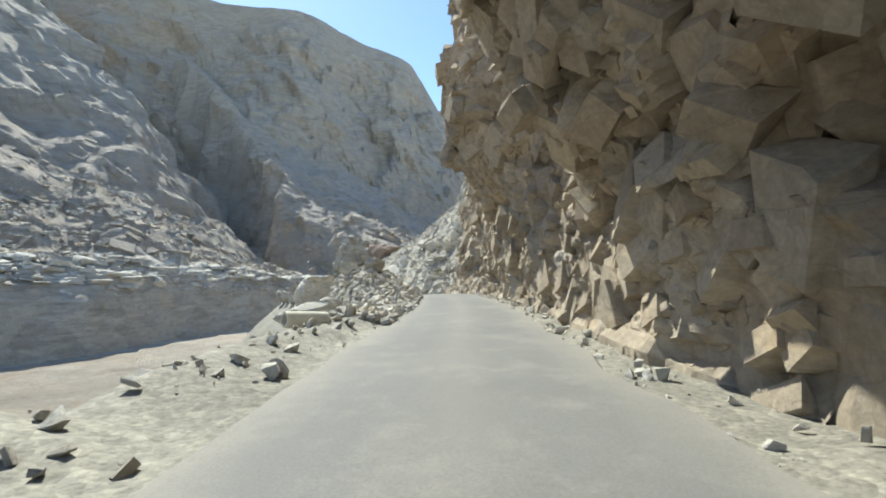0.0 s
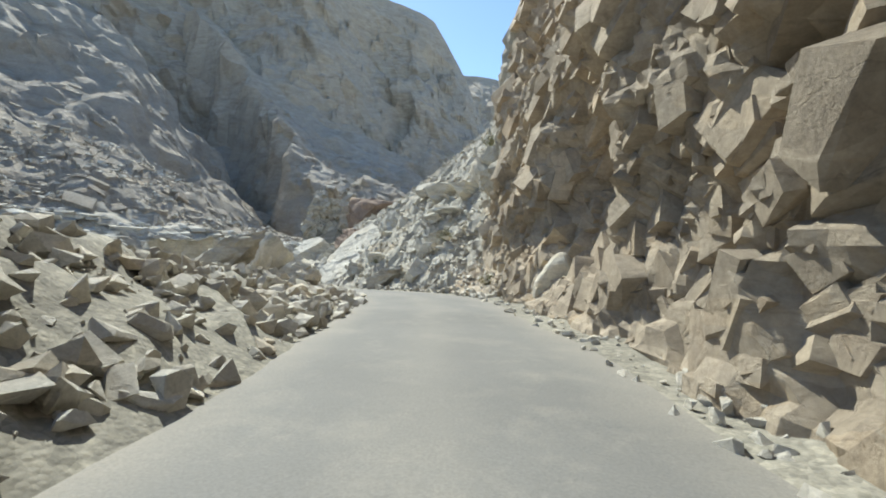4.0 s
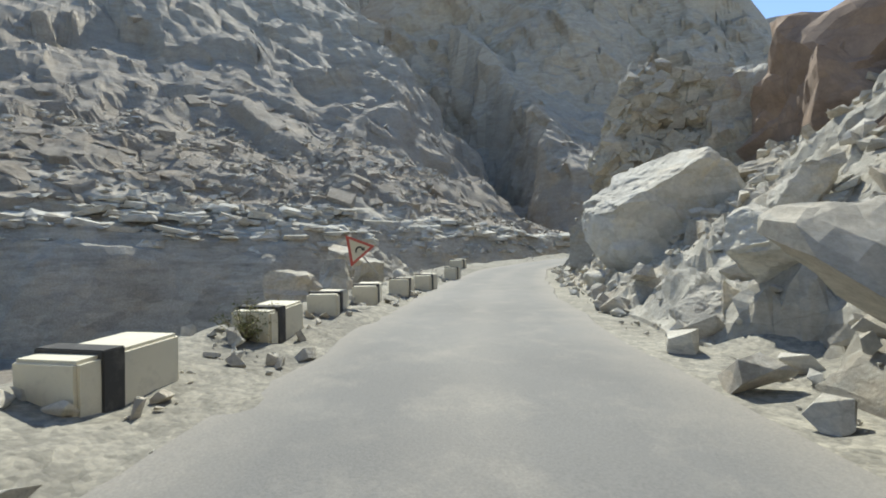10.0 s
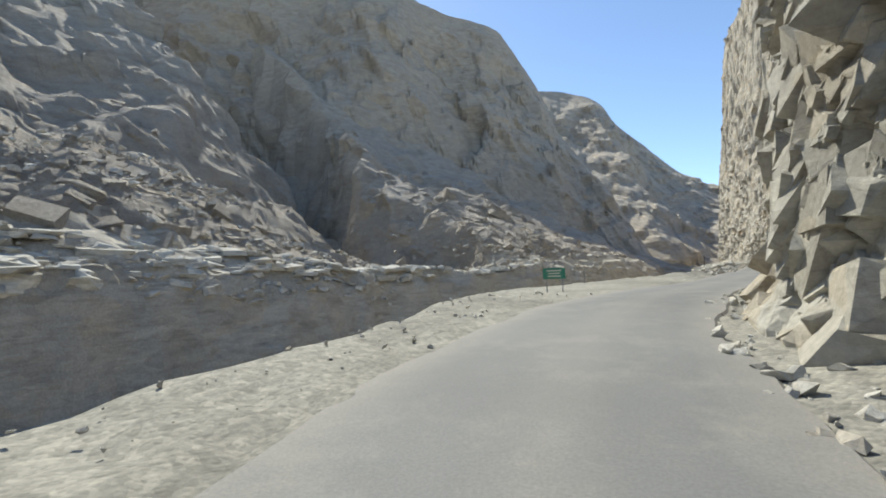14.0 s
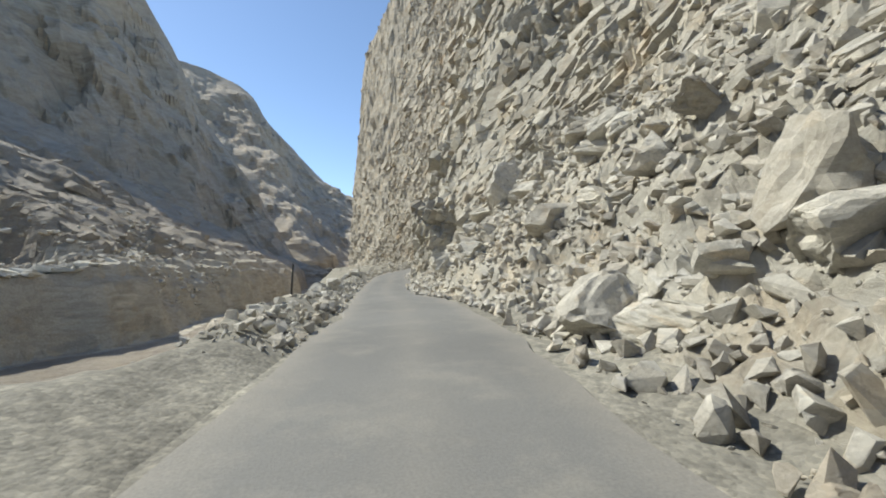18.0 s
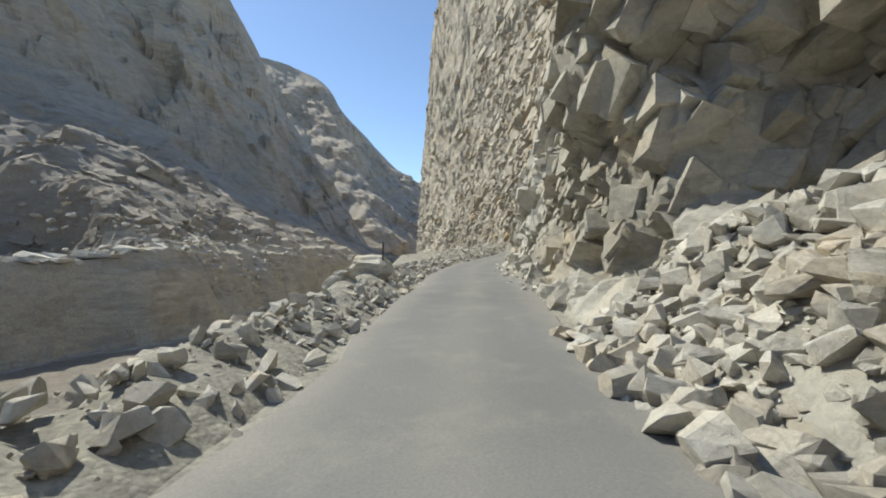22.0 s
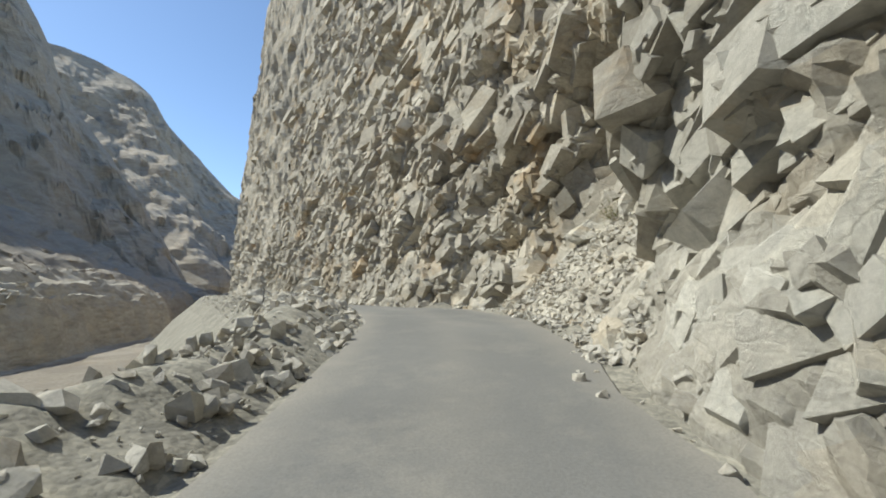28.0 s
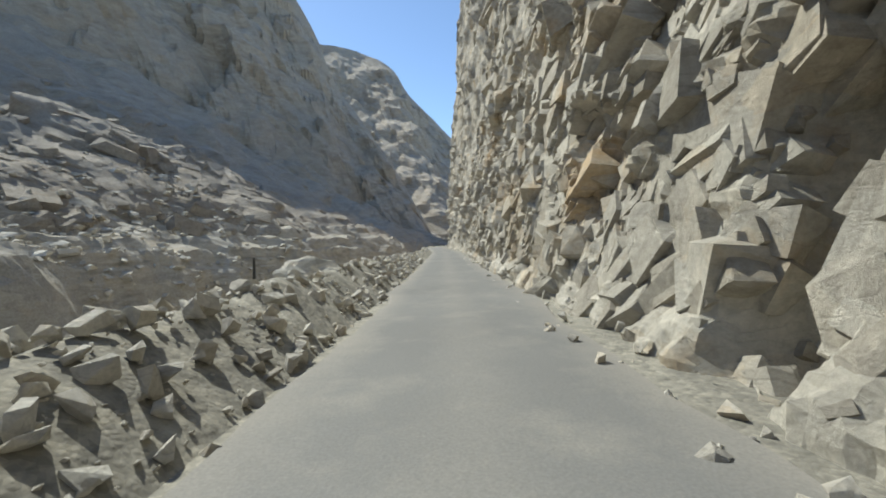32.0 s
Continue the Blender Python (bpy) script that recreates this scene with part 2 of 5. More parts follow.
def rock_material(name, pale, mid, dark, stain, stain_amount=0.5, strata=(0.25, 0.25, 1.6), strata_turn=(24, -14, 0), fine=1.0, per_object=False, per_island=False, bump=0.9, crack=0.16, relief=0.085, tint=0.6):
    pale, mid, dark, stain = [(c[0], c[1], min(c[2] * 1.05, c[1])) for c in (pale, mid, dark, stain)]
    m, n, l, b = material(name)
    tc = n.new("ShaderNodeTexCoord").outputs["Object"]
    if per_object:
        info = n.new("ShaderNodeObjectInfo")
        add = n.new("ShaderNodeVectorMath")
        add.operation = "MULTIPLY_ADD"
        l.new(info.outputs["Random"], add.inputs[0])
        add.inputs[1].default_value = (37, 53, 71)
        l.new(tc, add.inputs[2])
        tc = add.outputs[0]
    broad = noise_node(n, l, tc, 0.09 * fine, 5, 0.62)
    beds = noise_node(n, l, tc, 0.8 * fine, 7, 0.66, strata, strata_turn)
    grain = noise_node(n, l, tc, 7.0 * fine, 10, 0.78)
    base = ramp(n, l, beds, (0.28, dark), (0.42, mid), (0.60, pale), (0.8, mid))
    patches = ramp(n, l, broad, (0.38, (0, 0, 0)), (0.62, (1, 1, 1)))
    base = mixed(n, l, patches, base, ramp(n, l, grain, (0.3, mid), (0.7, pale)))
    rust = noise_node(n, l, tc, 0.33 * fine, 6, 0.7)
    base = mixed(n, l, ramp(n, l, rust, (0.55, (0, 0, 0)), (0.72, (stain_amount,) * 3)), base, stain)
    base = mixed(n, l, 0.55, base, ramp(n, l, grain, (0.3, (0.55, 0.55, 0.55)), (0.72, (1.15, 1.15, 1.13))), "MULTIPLY")
    if per_object or per_island:
        source = n.new("ShaderNodeObjectInfo").outputs["Random"] if per_object else n.new("ShaderNodeNewGeometry").outputs["Random Per Island"]
        base = mixed(n, l, 0.8, base, ramp(n, l, source, (0.0, (0.72, 0.69, 0.64)), (0.35, (0.94, 0.92, 0.88)), (0.7, (1.0, 1.0, 0.98)), (1.0, (1.12, 1.1, 1.04))), "MULTIPLY")
    # cracks: edges of bent, flattened cells
    mp = n.new("ShaderNodeMapping")
    mp.inputs["Scale"].default_value = (0.5, 0.75, 1.5)
    mp.inputs["Rotation"].default_value = (radians(-36), radians(8), 0)
    l.new(tc, mp.inputs[0])
    bend = n.new("ShaderNodeTexNoise")
    bend.inputs["Scale"].default_value = 1.4 * fine
    bend.inputs["Detail"].default_value = 5
    l.new(mp.outputs[0], bend.inputs["Vector"])
    shift = n.new("ShaderNodeVectorMath")
    shift.operation = "MULTIPLY_ADD"
    l.new(bend.outputs["Color"], shift.inputs[0])
    shift.inputs[1].default_value = (0.7 / fine,) * 3
    l.new(mp.outputs[0], shift.inputs[2])
    lines = []
    for scale, wide in ((0.6 * fine, 0.012), (2.3 * fine, 0.03)):
        vo = n.new("ShaderNodeTexVoronoi")
        vo.feature = "DISTANCE_TO_EDGE"
        vo.inputs["Scale"].default_value = scale
        l.new(shift.outputs[0], vo.inputs["Vector"])
        lines.append(ramp(n, l, vo.outputs["Distance"], (0.0, (0, 0, 0)), (wide, (1, 1, 1))))
    lined = mixed(n, l, 1.0, lines[0], mixed(n, l, 0.6, (1, 1, 1), lines[1]), "MULTIPLY")
    base = mixed(n, l, crack, base, lined, "MULTIPLY")
    # each block has a tint of its own
    for scale, amount in ((0.55 * fine, tint), (1.9 * fine, tint * 0.8)):
        vo = n.new("ShaderNodeTexVoronoi")
        vo.inputs["Scale"].default_value = scale
        l.new(shift.outputs[0], vo.inputs["Vector"])
        part_of = n.new("ShaderNodeSeparateColor")
        l.new(vo.outputs["Color"], part_of.inputs[0])
        base = mixed(n, l, amount, base, ramp(n, l, part_of.outputs[0], (0.0, (0.66, 0.65, 0.63)), (0.3, (0.92, 0.92, 0.91)), (0.6, (1.0, 1.0, 0.99)), (0.85, (1.14, 1.13, 1.1)), (1.0, (1.0, 0.9, 0.76))), "MULTIPLY")
    l.new(base, b.inputs["Base Color"])
    b.inputs["Roughness"].default_value = 0.92
    b.inputs["Specular IOR Level"].default_value = 0.25
    height = mixed(n, l, 0.45, ramp(n, l, beds, (0.2, (0, 0, 0)), (0.8, (1, 1, 1))), ramp(n, l, grain, (0.2, (0, 0, 0)), (0.8, (1, 1, 1))))
    height = mixed(n, l, 0.08, height, lined)
    bp = n.new("ShaderNodeBump")
    bp.inputs["Strength"].default_value = bump
    bp.inputs["Distance"].default_value = relief
    l.new(height, bp.inputs["Height"])
    l.new(bp.outputs[0], b.inputs["Normal"])
    return m


CLIFF = rock_material("fractured_cliff_rock", (0.55, 0.53, 0.455), (0.43, 0.41, 0.345), (0.26, 0.24, 0.2), (0.40, 0.29, 0.165), 0.5, per_island=True)
CLIFF_BROWN = rock_material("brown_cliff_rock", (0.52, 0.45, 0.345), (0.40, 0.342, 0.262), (0.23, 0.197, 0.152), (0.40, 0.285, 0.165), 0.5, strata=(0.9, 0.9, 0.35), per_island=True)
CLIFF_PALE = rock_material("pale_cliff_rock", (0.60, 0.585, 0.515), (0.49, 0.475, 0.415), (0.33, 0.315, 0.27), (0.45, 0.36, 0.22), 0.35, strata=(0.3, 0.3, 1.1), per_island=True)
CLIFF_OCHRE = rock_material("ochre_cliff_rock", (0.56, 0.53, 0.45), (0.42, 0.395, 0.33), (0.26, 0.24, 0.2), (0.48, 0.34, 0.18), 0.9, per_island=True)
BOULDER = rock_material("pale_boulder_rock", (0.63, 0.61, 0.535), (0.51, 0.49, 0.42), (0.34, 0.32, 0.27), (0.45, 0.35, 0.21), 0.4, strata=(0.6, 0.6, 1.5), fine=1.6, per_object=True, bump=0.8, relief=0.04)
RUSSET_ROCK = rock_material("red_brown_rock", (0.40, 0.315, 0.25), (0.31, 0.24, 0.188), (0.19, 0.147, 0.115), (0.36, 0.25, 0.15), 0.4, strata=(0.6, 0.6, 1.5), fine=1.6, per_object=True, bump=0.8, relief=0.05)
RUBBLE = rock_material("pale_rubble_rock", (0.64, 0.62, 0.545), (0.54, 0.515, 0.445), (0.38, 0.36, 0.305), (0.46, 0.37, 0.24), 0.3, fine=2.2, per_island=True, bump=0.9, relief=0.05)
HILL = rock_material("mountain_rock", (0.52, 0.465, 0.372), (0.40, 0.354, 0.28), (0.24, 0.212, 0.168), (0.38, 0.29, 0.187), 0.5, strata=(0.5, 0.5, 1.6), fine=0.2, bump=1.0, crack=0.1, relief=1.6, tint=0.3)

LEDGE = rock_material("pale_layered_rock", (0.54, 0.50, 0.41), (0.37, 0.342, 0.275), (0.2, 0.183, 0.145), (0.36, 0.28, 0.17), 0.4, strata=(0.3, 0.3, 2.2), strata_turn=(4, -6, 0), fine=0.45, bump=1.0, relief=0.3, tint=0.5)


def gravel_material():
    m, n, l, b = material("dusty_gravel")
    tc = n.new("ShaderNodeTexCoord").outputs["Object"]
    a = noise_node(n, l, tc, 0.35, 6, 0.65)
    g = noise_node(n, l, tc, 9, 8, 0.75)
    base = ramp(n, l, a, (0.35, (0.22, 0.208, 0.178)), (0.6, (0.32, 0.305, 0.262)))
    heaps = []
    for scale in (7.0, 19.0):
        vo = n.new("ShaderNodeTexVoronoi")
        vo.inputs["Scale"].default_value = scale
        l.new(tc, vo.inputs["Vector"])
        heaps.append(ramp(n, l, vo.outputs["Distance"], (0.1, (1, 1, 1)), (0.6, (0, 0, 0))))
        part_of = n.new("ShaderNodeSeparateColor")
        l.new(vo.outputs["Color"], part_of.inputs[0])
        base = mixed(n, l, 0.7, base, ramp(n, l, part_of.outputs[0], (0.0, (0.7, 0.7, 0.68)), (0.5, (0.95, 0.95, 0.94)), (1.0, (1.2, 1.19, 1.15))), "MULTIPLY")
    pebbles = mixed(n, l, 0.5, heaps[0], heaps[1])
    base = mixed(n, l, 0.7, base, ramp(n, l, g, (0.3, (0.5, 0.5, 0.5)), (0.7, (1.15, 1.14, 1.1))), "MULTIPLY")
    l.new(base, b.inputs["Base Color"])
    b.inputs["Roughness"].default_value = 0.95
    bp = n.new("ShaderNodeBump")
    bp.inputs["Strength"].default_value = 0.45
    bp.inputs["Distance"].default_value = 0.04
    l.new(mixed(n, l, 0.6, g, pebbles), bp.inputs["Height"])
    l.new(bp.outputs[0], b.inputs["Normal"])
    return m


GRAVEL = gravel_material()


def asphalt_material():
    m, n, l, b = material("dusty_asphalt")
    tc = n.new("ShaderNodeTexCoord").outputs["Object"]
    a = noise_node(n, l, tc, 0.22, 6, 0.6)
    g = noise_node(n, l, tc, 45, 4, 0.7)
    dust = noise_node(n, l, tc, 1.1, 7, 0.7)
    base = ramp(n, l, a, (0.3, (0.14, 0.138, 0.13)), (0.7, (0.19, 0.187, 0.174)))
    base = mixed(n, l, ramp(n, l, dust, (0.5, (0, 0, 0)), (0.8, (0.6, 0.6, 0.6))), base, (0.30, 0.28, 0.235))
    # dust lies along both edges and between the wheel tracks
    side = n.new("ShaderNodeAttribute")
    side.attribute_name = "across"
    far = n.new("ShaderNodeMath")
    far.operation = "ABSOLUTE"
    l.new(side.outputs["Fac"], far.inputs[0])
    lie = n.new("ShaderNodeMath")
    lie.operation = "MULTIPLY_ADD"
    l.new(noise_node(n, l, tc, 0.8, 8, 0.72), lie.inputs[0])
    lie.inputs[1].default_value = 0.55
    l.new(far.outputs[0], lie.inputs[2])
    scaled = n.new("ShaderNodeMath")
    scaled.operation = "MULTIPLY"
    scaled.inputs[1].default_value = 0.6
    l.new(lie.outputs[0], scaled.inputs[0])
    drift = ramp(n, l, scaled.outputs[0], (0.2, (0.22, 0.22, 0.22)), (0.34, (0, 0, 0)), (0.55, (0, 0, 0)), (0.72, (0.5, 0.5, 0.5)), (0.82, (0.9, 0.9, 0.9)))
    base = mixed(n, l, drift, base, (0.27, 0.25, 0.212))
    base = mixed(n, l, 0.5, base, ramp(n, l, g, (0.3, (0.6, 0.6, 0.6)), (0.7, (1.2, 1.2, 1.2))), "MULTIPLY")
    l.new(base, b.inputs["Base Color"])
    b.inputs["Roughness"].default_value = 0.85
    bp = n.new("ShaderNodeBump")
    bp.inputs["Strength"].default_value = 0.4
    bp.inputs["Distance"].default_value = 0.01
    l.new(g, bp.inputs["Height"])
    l.new(bp.outputs[0], b.inputs["Normal"])
    return m


ASPHALT = asphalt_material()


# ---- the ground: road shelf, gorge, far bank and slopes, one sheet ----
BANK = np.array([(-185, -200), (-150, 0), (-138, 60), (-132, 110), (-122, 160), (-112, 200), (-97, 225), (-86, 262), (-76, 330), (-64, 430), (-52, 620), (-40, 900), (-30, 1400), (-30, 3000)], float)


def nearest_road(xy):
    """Distance along the road and to its right, for many places."""
    s = np.zeros(len(xy))
    d = np.zeros(len(xy))
    coarse = np.arange(0, len(LINE), 3)
    for a in range(0, len(xy), 4000):
        q = xy[a:a + 4000]
        i = coarse[np.argmin(((q[:, None] - LINE[None, coarse, :2]) ** 2).sum(2), 1)]
        off = q - LINE[i, :2]
        s[a:a + 4000] = LEN[i] + (off * WAY[i]).sum(1)
        d[a:a + 4000] = off[:, 0] * WAY[i, 1] - off[:, 1] * WAY[i, 0]
    return s, d


def left_mound(s):
    return keyed(s, (-10, 0.5), (18, 0.5), (24, 1.9), (33, 1.8), (38, 1.0), (44, 0.7), (52, 0.4), (110, 0.3), (118, -0.1), (126, 0.1), (132, 0.4), (190, 0.4), (197, 0.75), (220, 0.8), (240, 0.5), (300, 0.4))


def left_edge(s):
    """How far the level ground reaches beyond the road on the river side."""
    return keyed(s, (-40, 3.4), (20, 3.6), (30, 7.5), (44, 6.5), (52, 4.4), (70, 3.8), (98, 4.6), (103, 4.0), (108, 3.6), (113, 5.5), (119, 9.0), (126, 6.5), (131, 3.0), (160, 3.1), (300, 3.2))


def across_gorge(xy):
    """How far a place lies beyond the foot of the far bank."""
    p3 = np.c_[xy, np.zeros(len(xy))]
    return np.interp(xy[:, 1], BANK[:, 1], BANK[:, 0]) - xy[:, 0] + 10 * fbm(p3, 70, 3, 5) + 3 * fbm(p3, 14, 3, 9)


def ground_height(xy, s=None, d=None):
    if s is None:
        s, d = nearest_road(xy)
    p3 = np.c_[xy, np.zeros(len(xy))]
    zr = np.interp(s, LEN, LINE[:, 2])
    # river side
    edge = left_edge(s)
    out = -d
    mound = left_mound(s) * np.clip((out - keyed(s, (20, 2.2), (24, 1.95), (120, 2.2), (130, 1.75))) / keyed(s, (20, 2.2), (24, 2.6), (40, 2.6), (60, 2.0), (120, 2.0), (130, 1.1)), 0, 1) * np.clip((edge + 1.5 - out) / 2.0, 0, 1)
    fall = np.clip(out - edge, 0, None)
    left = zr + mound - np.minimum(0.9 * fall + 0.3 * np.clip(fall - 6, 0, None), 17)
    # the far bank rises from the river
    e = across_gorge(xy)
    steep = np.interp(e, [0, 5, 9, 25, 60, 130, 200, 330, 600, 1100, 3000], [0, 14, 21, 29, 47, 84, 128, 235, 440, 850, 1500])
    # a spur comes down to the river; the ground before it lies deeper
    spur = np.interp(xy[:, 0], [-700, -353, -263, -230, -189, -150, -112, -90, 0], [520, 408, 348, 306, 300, 288, 254, 240, 236]) + 12 * fbm(p3, 40, 3, 61)
    q = spur - xy[:, 1]
    hollow = np.interp(q, [-5, 0, 22, 60, 150], [0, 0.06, 0.74, 0.62, 0.0])
    steep = steep * (1 - hollow * np.clip((e - 6) / 30, 0, 1))
    # layered ledges above the river: tilted beds that weather into steps
    wob = fbm(p3, 22, 3, 83)
    bed = (steep + 0.06 * xy[:, 1] + 3.0 * wob) / 4.6
    part_up = bed - np.floor(bed)
    stair = 4.6 * (np.floor(bed) + np.clip((part_up - 0.62) / 0.38, 0, 1)) - 0.06 * xy[:, 1] - 3.0 * wob
    ledge = np.clip((e - 5) / 4, 0, 1) * np.clip((40 + 14 * wob - e) / 10, 0, 1)
    steep = steep * (1 - 0.85 * ledge) + stair * 0.85 * ledge
    steep = steep + np.clip(e / 70, 0.02, 1) * 16 * (0.3 - np.abs(fbm(p3, 150, 3, 21)))
    bank = -17 + np.where(e > 0, steep, 0)
    left = np.where(e > 0, np.maximum(bank, left - 60 * (e > 30)), left)
    # hill side, under the rock sheets
    dt = d - foot_of(s)
    behind = np.clip(dt - debris_width(s) - 1.5, 0, None)
    talus = np.clip(dt / debris_width(s), 0, 1) * debris_height(s)
    low = wall_height(s) * keyed(s, (-40, 0.9), (44, 0.9), (90, 0.5), (98, 0.3), (126, 0.3), (140, 0.9))
    right = zr + talus - 0.7 * np.clip(dt, 0, 1) - 1.2 * np.clip(dt / 6 - 0.3, 0, 1) * np.clip(debris_width(s) / 5, 0, 1) + np.minimum(behind / (wall_lean(s) + 0.12), low) + keyed(s, (50, 0.28), (56, 0.0), (132, 0.0), (150, 0.28)) * np.clip(behind - 25, 0, 500)
    z = np.where(d > 0, right, left)
    z = np.where((d < 2.6) & (d > -1.75), zr - 0.06, z)
    return z


def spread(a, b, fine_a, fine_b, step, grow):
    v = list(np.arange(fine_a, fine_b + 1e-6, step))
    w = step
    while v[-1] < b:
        w *= grow
        v.append(v[-1] + w)
    w = step
    while v[0] > a:
        w *= grow
        v.insert(0, v[0] - w)
    return np.array(v)


gx = spread(-2600, 2600, -215, 8, 1.2, 1.04)
gy = spread(-2200, 3000, -30, 340, 1.2, 1.04)
gg = np.stack(np.meshgrid(gx, gy, indexing="ij"), -1).reshape(-1, 2)
gs, gd = nearest_road(gg)
gz = ground_height(gg, gs, gd)
gz += 0.05 * fbm(np.c_[gg, gz], 1.7, 3, 3)
gz -= 0.4 * ((gd > -left_edge(gs) - 2.2) & (gd < -1.2) & (np.abs(gs - 130) < 172))
gp = np.c_[gg, gz]
# broken faces stand out square to the far slopes
ge = across_gorge(gg)
pick = np.nonzero((ge > 3) & (ge < 900) & (gg[:, 1] > -200) & (gg[:, 1] < 1200))[0]
shape = gp.reshape(len(gx), len(gy), 3)
gn = np.cross(np.gradient(shape, axis=0), np.gradient(shape, axis=1)).reshape(-1, 3)
gn /= np.linalg.norm(gn, axis=1)[:, None] + 1e-9
q = gp[pick] + 3 * np.stack([fbm(gp[pick], 18, 2, 141 + 9 * k) for k in range(3)], 1)
q = q @ np.array(((0.86, 0.1, 0.5), (-0.3, 0.9, 0.3), (-0.42, -0.41, 0.81))) * (0.7, 0.8, 1.3)
grow = np.clip((ge[pick] - 3) / 90, 0, 1)
gp[pick] += gn[pick] * (grow * (7 * blocks(q, 34, 151, 1.5) + 3 * blocks(q, 13, 161, 1.3, soft=0.2)) + np.clip(ge[pick] / 14, 0.3, 1) * 0.7 * blocks(q, 6.0, 171, 1.0, soft=0.25))[:, None]
ground = new("ground", mesh_of("ground", gp, grid_faces(len(gx), len(gy)), HILL))
ground.data.materials.append(GRAVEL)
shelf = (np.abs(gs) < 400) & (gd > -16) & (gd < 30) & (gg[:, 1] > -29) & (gg[:, 1] < 330)
ground.data.polygons.foreach_set("use_smooth", shelf[grid_faces(len(gx), len(gy))[:, 0]])
ground.data.materials.append(LEDGE)
paved = shelf.astype(np.int32)
pale = fbm(gp, 26, 3, 91)
paved[(ge > -4) & (ge < 30 + 12 * pale) & (gg[:, 1] > 20) & (gg[:, 1] < 420)] = 2
ground.data.polygons.foreach_set("material_index", paved[grid_faces(len(gx), len(gy))[:, 0]])
tagged(ground, "stony river gorge and dry brown slopes of broken rock", "ground", kind="structure")


# ---- the river-side edge of the shelf: a bank of earth and stones ----
bank_s = np.arange(S0 + 1, 302, 0.34)
bank_u = np.linspace(0, 1, 26)
out = 1.5 + bank_u[None] * (left_edge(bank_s)[:, None] + 1.6)
bank_p = at_road(np.repeat(bank_s, 26), -out.ravel())
bank_z = ground_height(bank_p[:, :2], np.repeat(bank_s, 26), -out.ravel())
lumpy = np.clip((out.ravel() - 1.7) / 0.8, 0, 1) * keyed(np.repeat(bank_s, 26), (10, 0.3), (22, 1.0), (48, 1.0), (56, 0.4), (112, 0.3), (118, 0.08), (126, 0.08), (132, 0.6), (300, 0.6))
bank_z += lumpy * (0.25 * blocks(bank_p, 0.9, 511, 1.5, soft=0.3) + 0.12 * fbm(bank_p, 1.8, 3, 521)) + 0.02 * fbm(bank_p, 0.6, 2, 525)
bank_z -= np.tile(np.where(bank_u < 0.01, 0.12, np.where(bank_u > 0.99, 0.8, 0.0)), len(bank_s))
bank = new("pavement", mesh_of("pavement", np.c_[bank_p[:, :2], bank_z], grid_tris(len(bank_s), 26), GRAVEL, True))
tagged(bank, "low bank of dusty earth and stones above the gorge", "verge", kind="structure")


# ---- far mountains ----
def mountain(crest, drop, run, seed, label, side=(0.35, -0.94)):
    """A ridge: its crest line, and a face that falls towards the valley and away behind."""
    line = spline(crest, 26)
    n, rows = len(line), 100
    v = np.linspace(-0.35, 1, rows)
    sx, sy = side
    pts = np.zeros((n, rows, 3))
    for j, w in enumerate(v):
        fall = drop * (abs(w) ** 0.92)
        pts[:, j, 0] = line[:, 0] + sx * run * w
        pts[:, j, 1] = line[:, 1] + sy * run * w
        pts[:, j, 2] = line[:, 2] * (1 - abs(w) ** 0.92) - 20 * abs(w)
    p = pts.reshape(-1, 3)
    amp = np.clip(np.abs(np.repeat(v[None], n, 0).ravel()) * 6, 0.12, 1)
    turned = (p + 12 * np.stack([fbm(p, 60, 2, seed + 30 + 9 * k) for k in range(3)], 1)) @ np.array(((0.86, 0.1, 0.5), (-0.3, 0.9, 0.3), (-0.42, -0.41, 0.81))) * (0.7, 0.8, 1.2)
    disp = 26 * fbm(p, 190, 3, seed) + 14 * blocks(turned, 85, seed + 60, 1.6, soft=0.15) + 8 * blocks(turned, 34, seed + 70, 1.8, soft=0.2) + 4 * blocks(turned, 14, seed + 90, 1.8, soft=0.3)
    p = p + np.c_[sx * disp * amp, sy * disp * amp, 0.4 * disp * amp]
    ob = new("mountain", mesh_of("mountain", p, grid_faces(n, rows), HILL))
    return tagged(ob, label, "mountain", kind="structure")


mountain([(-900, 420, 430), (-640, 480, 470), (-520, 540, 452), (-437, 572, 446), (-405, 620, 451), (-362, 702, 443), (-301, 763, 431), (-283, 793, 409), (-235, 807, 316), (-208, 814, 241), (-134, 827, 127), (-72, 811, 13)],
         400, 235, 11, "dark steep rock mountain across the gorge, in its own shade")
mountain([(-900, 1500, 700), (-560, 1400, 600), (-391, 1366, 570), (-306, 1376, 549), (-212, 1351, 489), (-154, 1387, 407), (-26, 1411, 276), (82, 1405, 158), (300, 1430, 60)],
         520, 520, 17, "distant bare grey rock mountain under the sky")


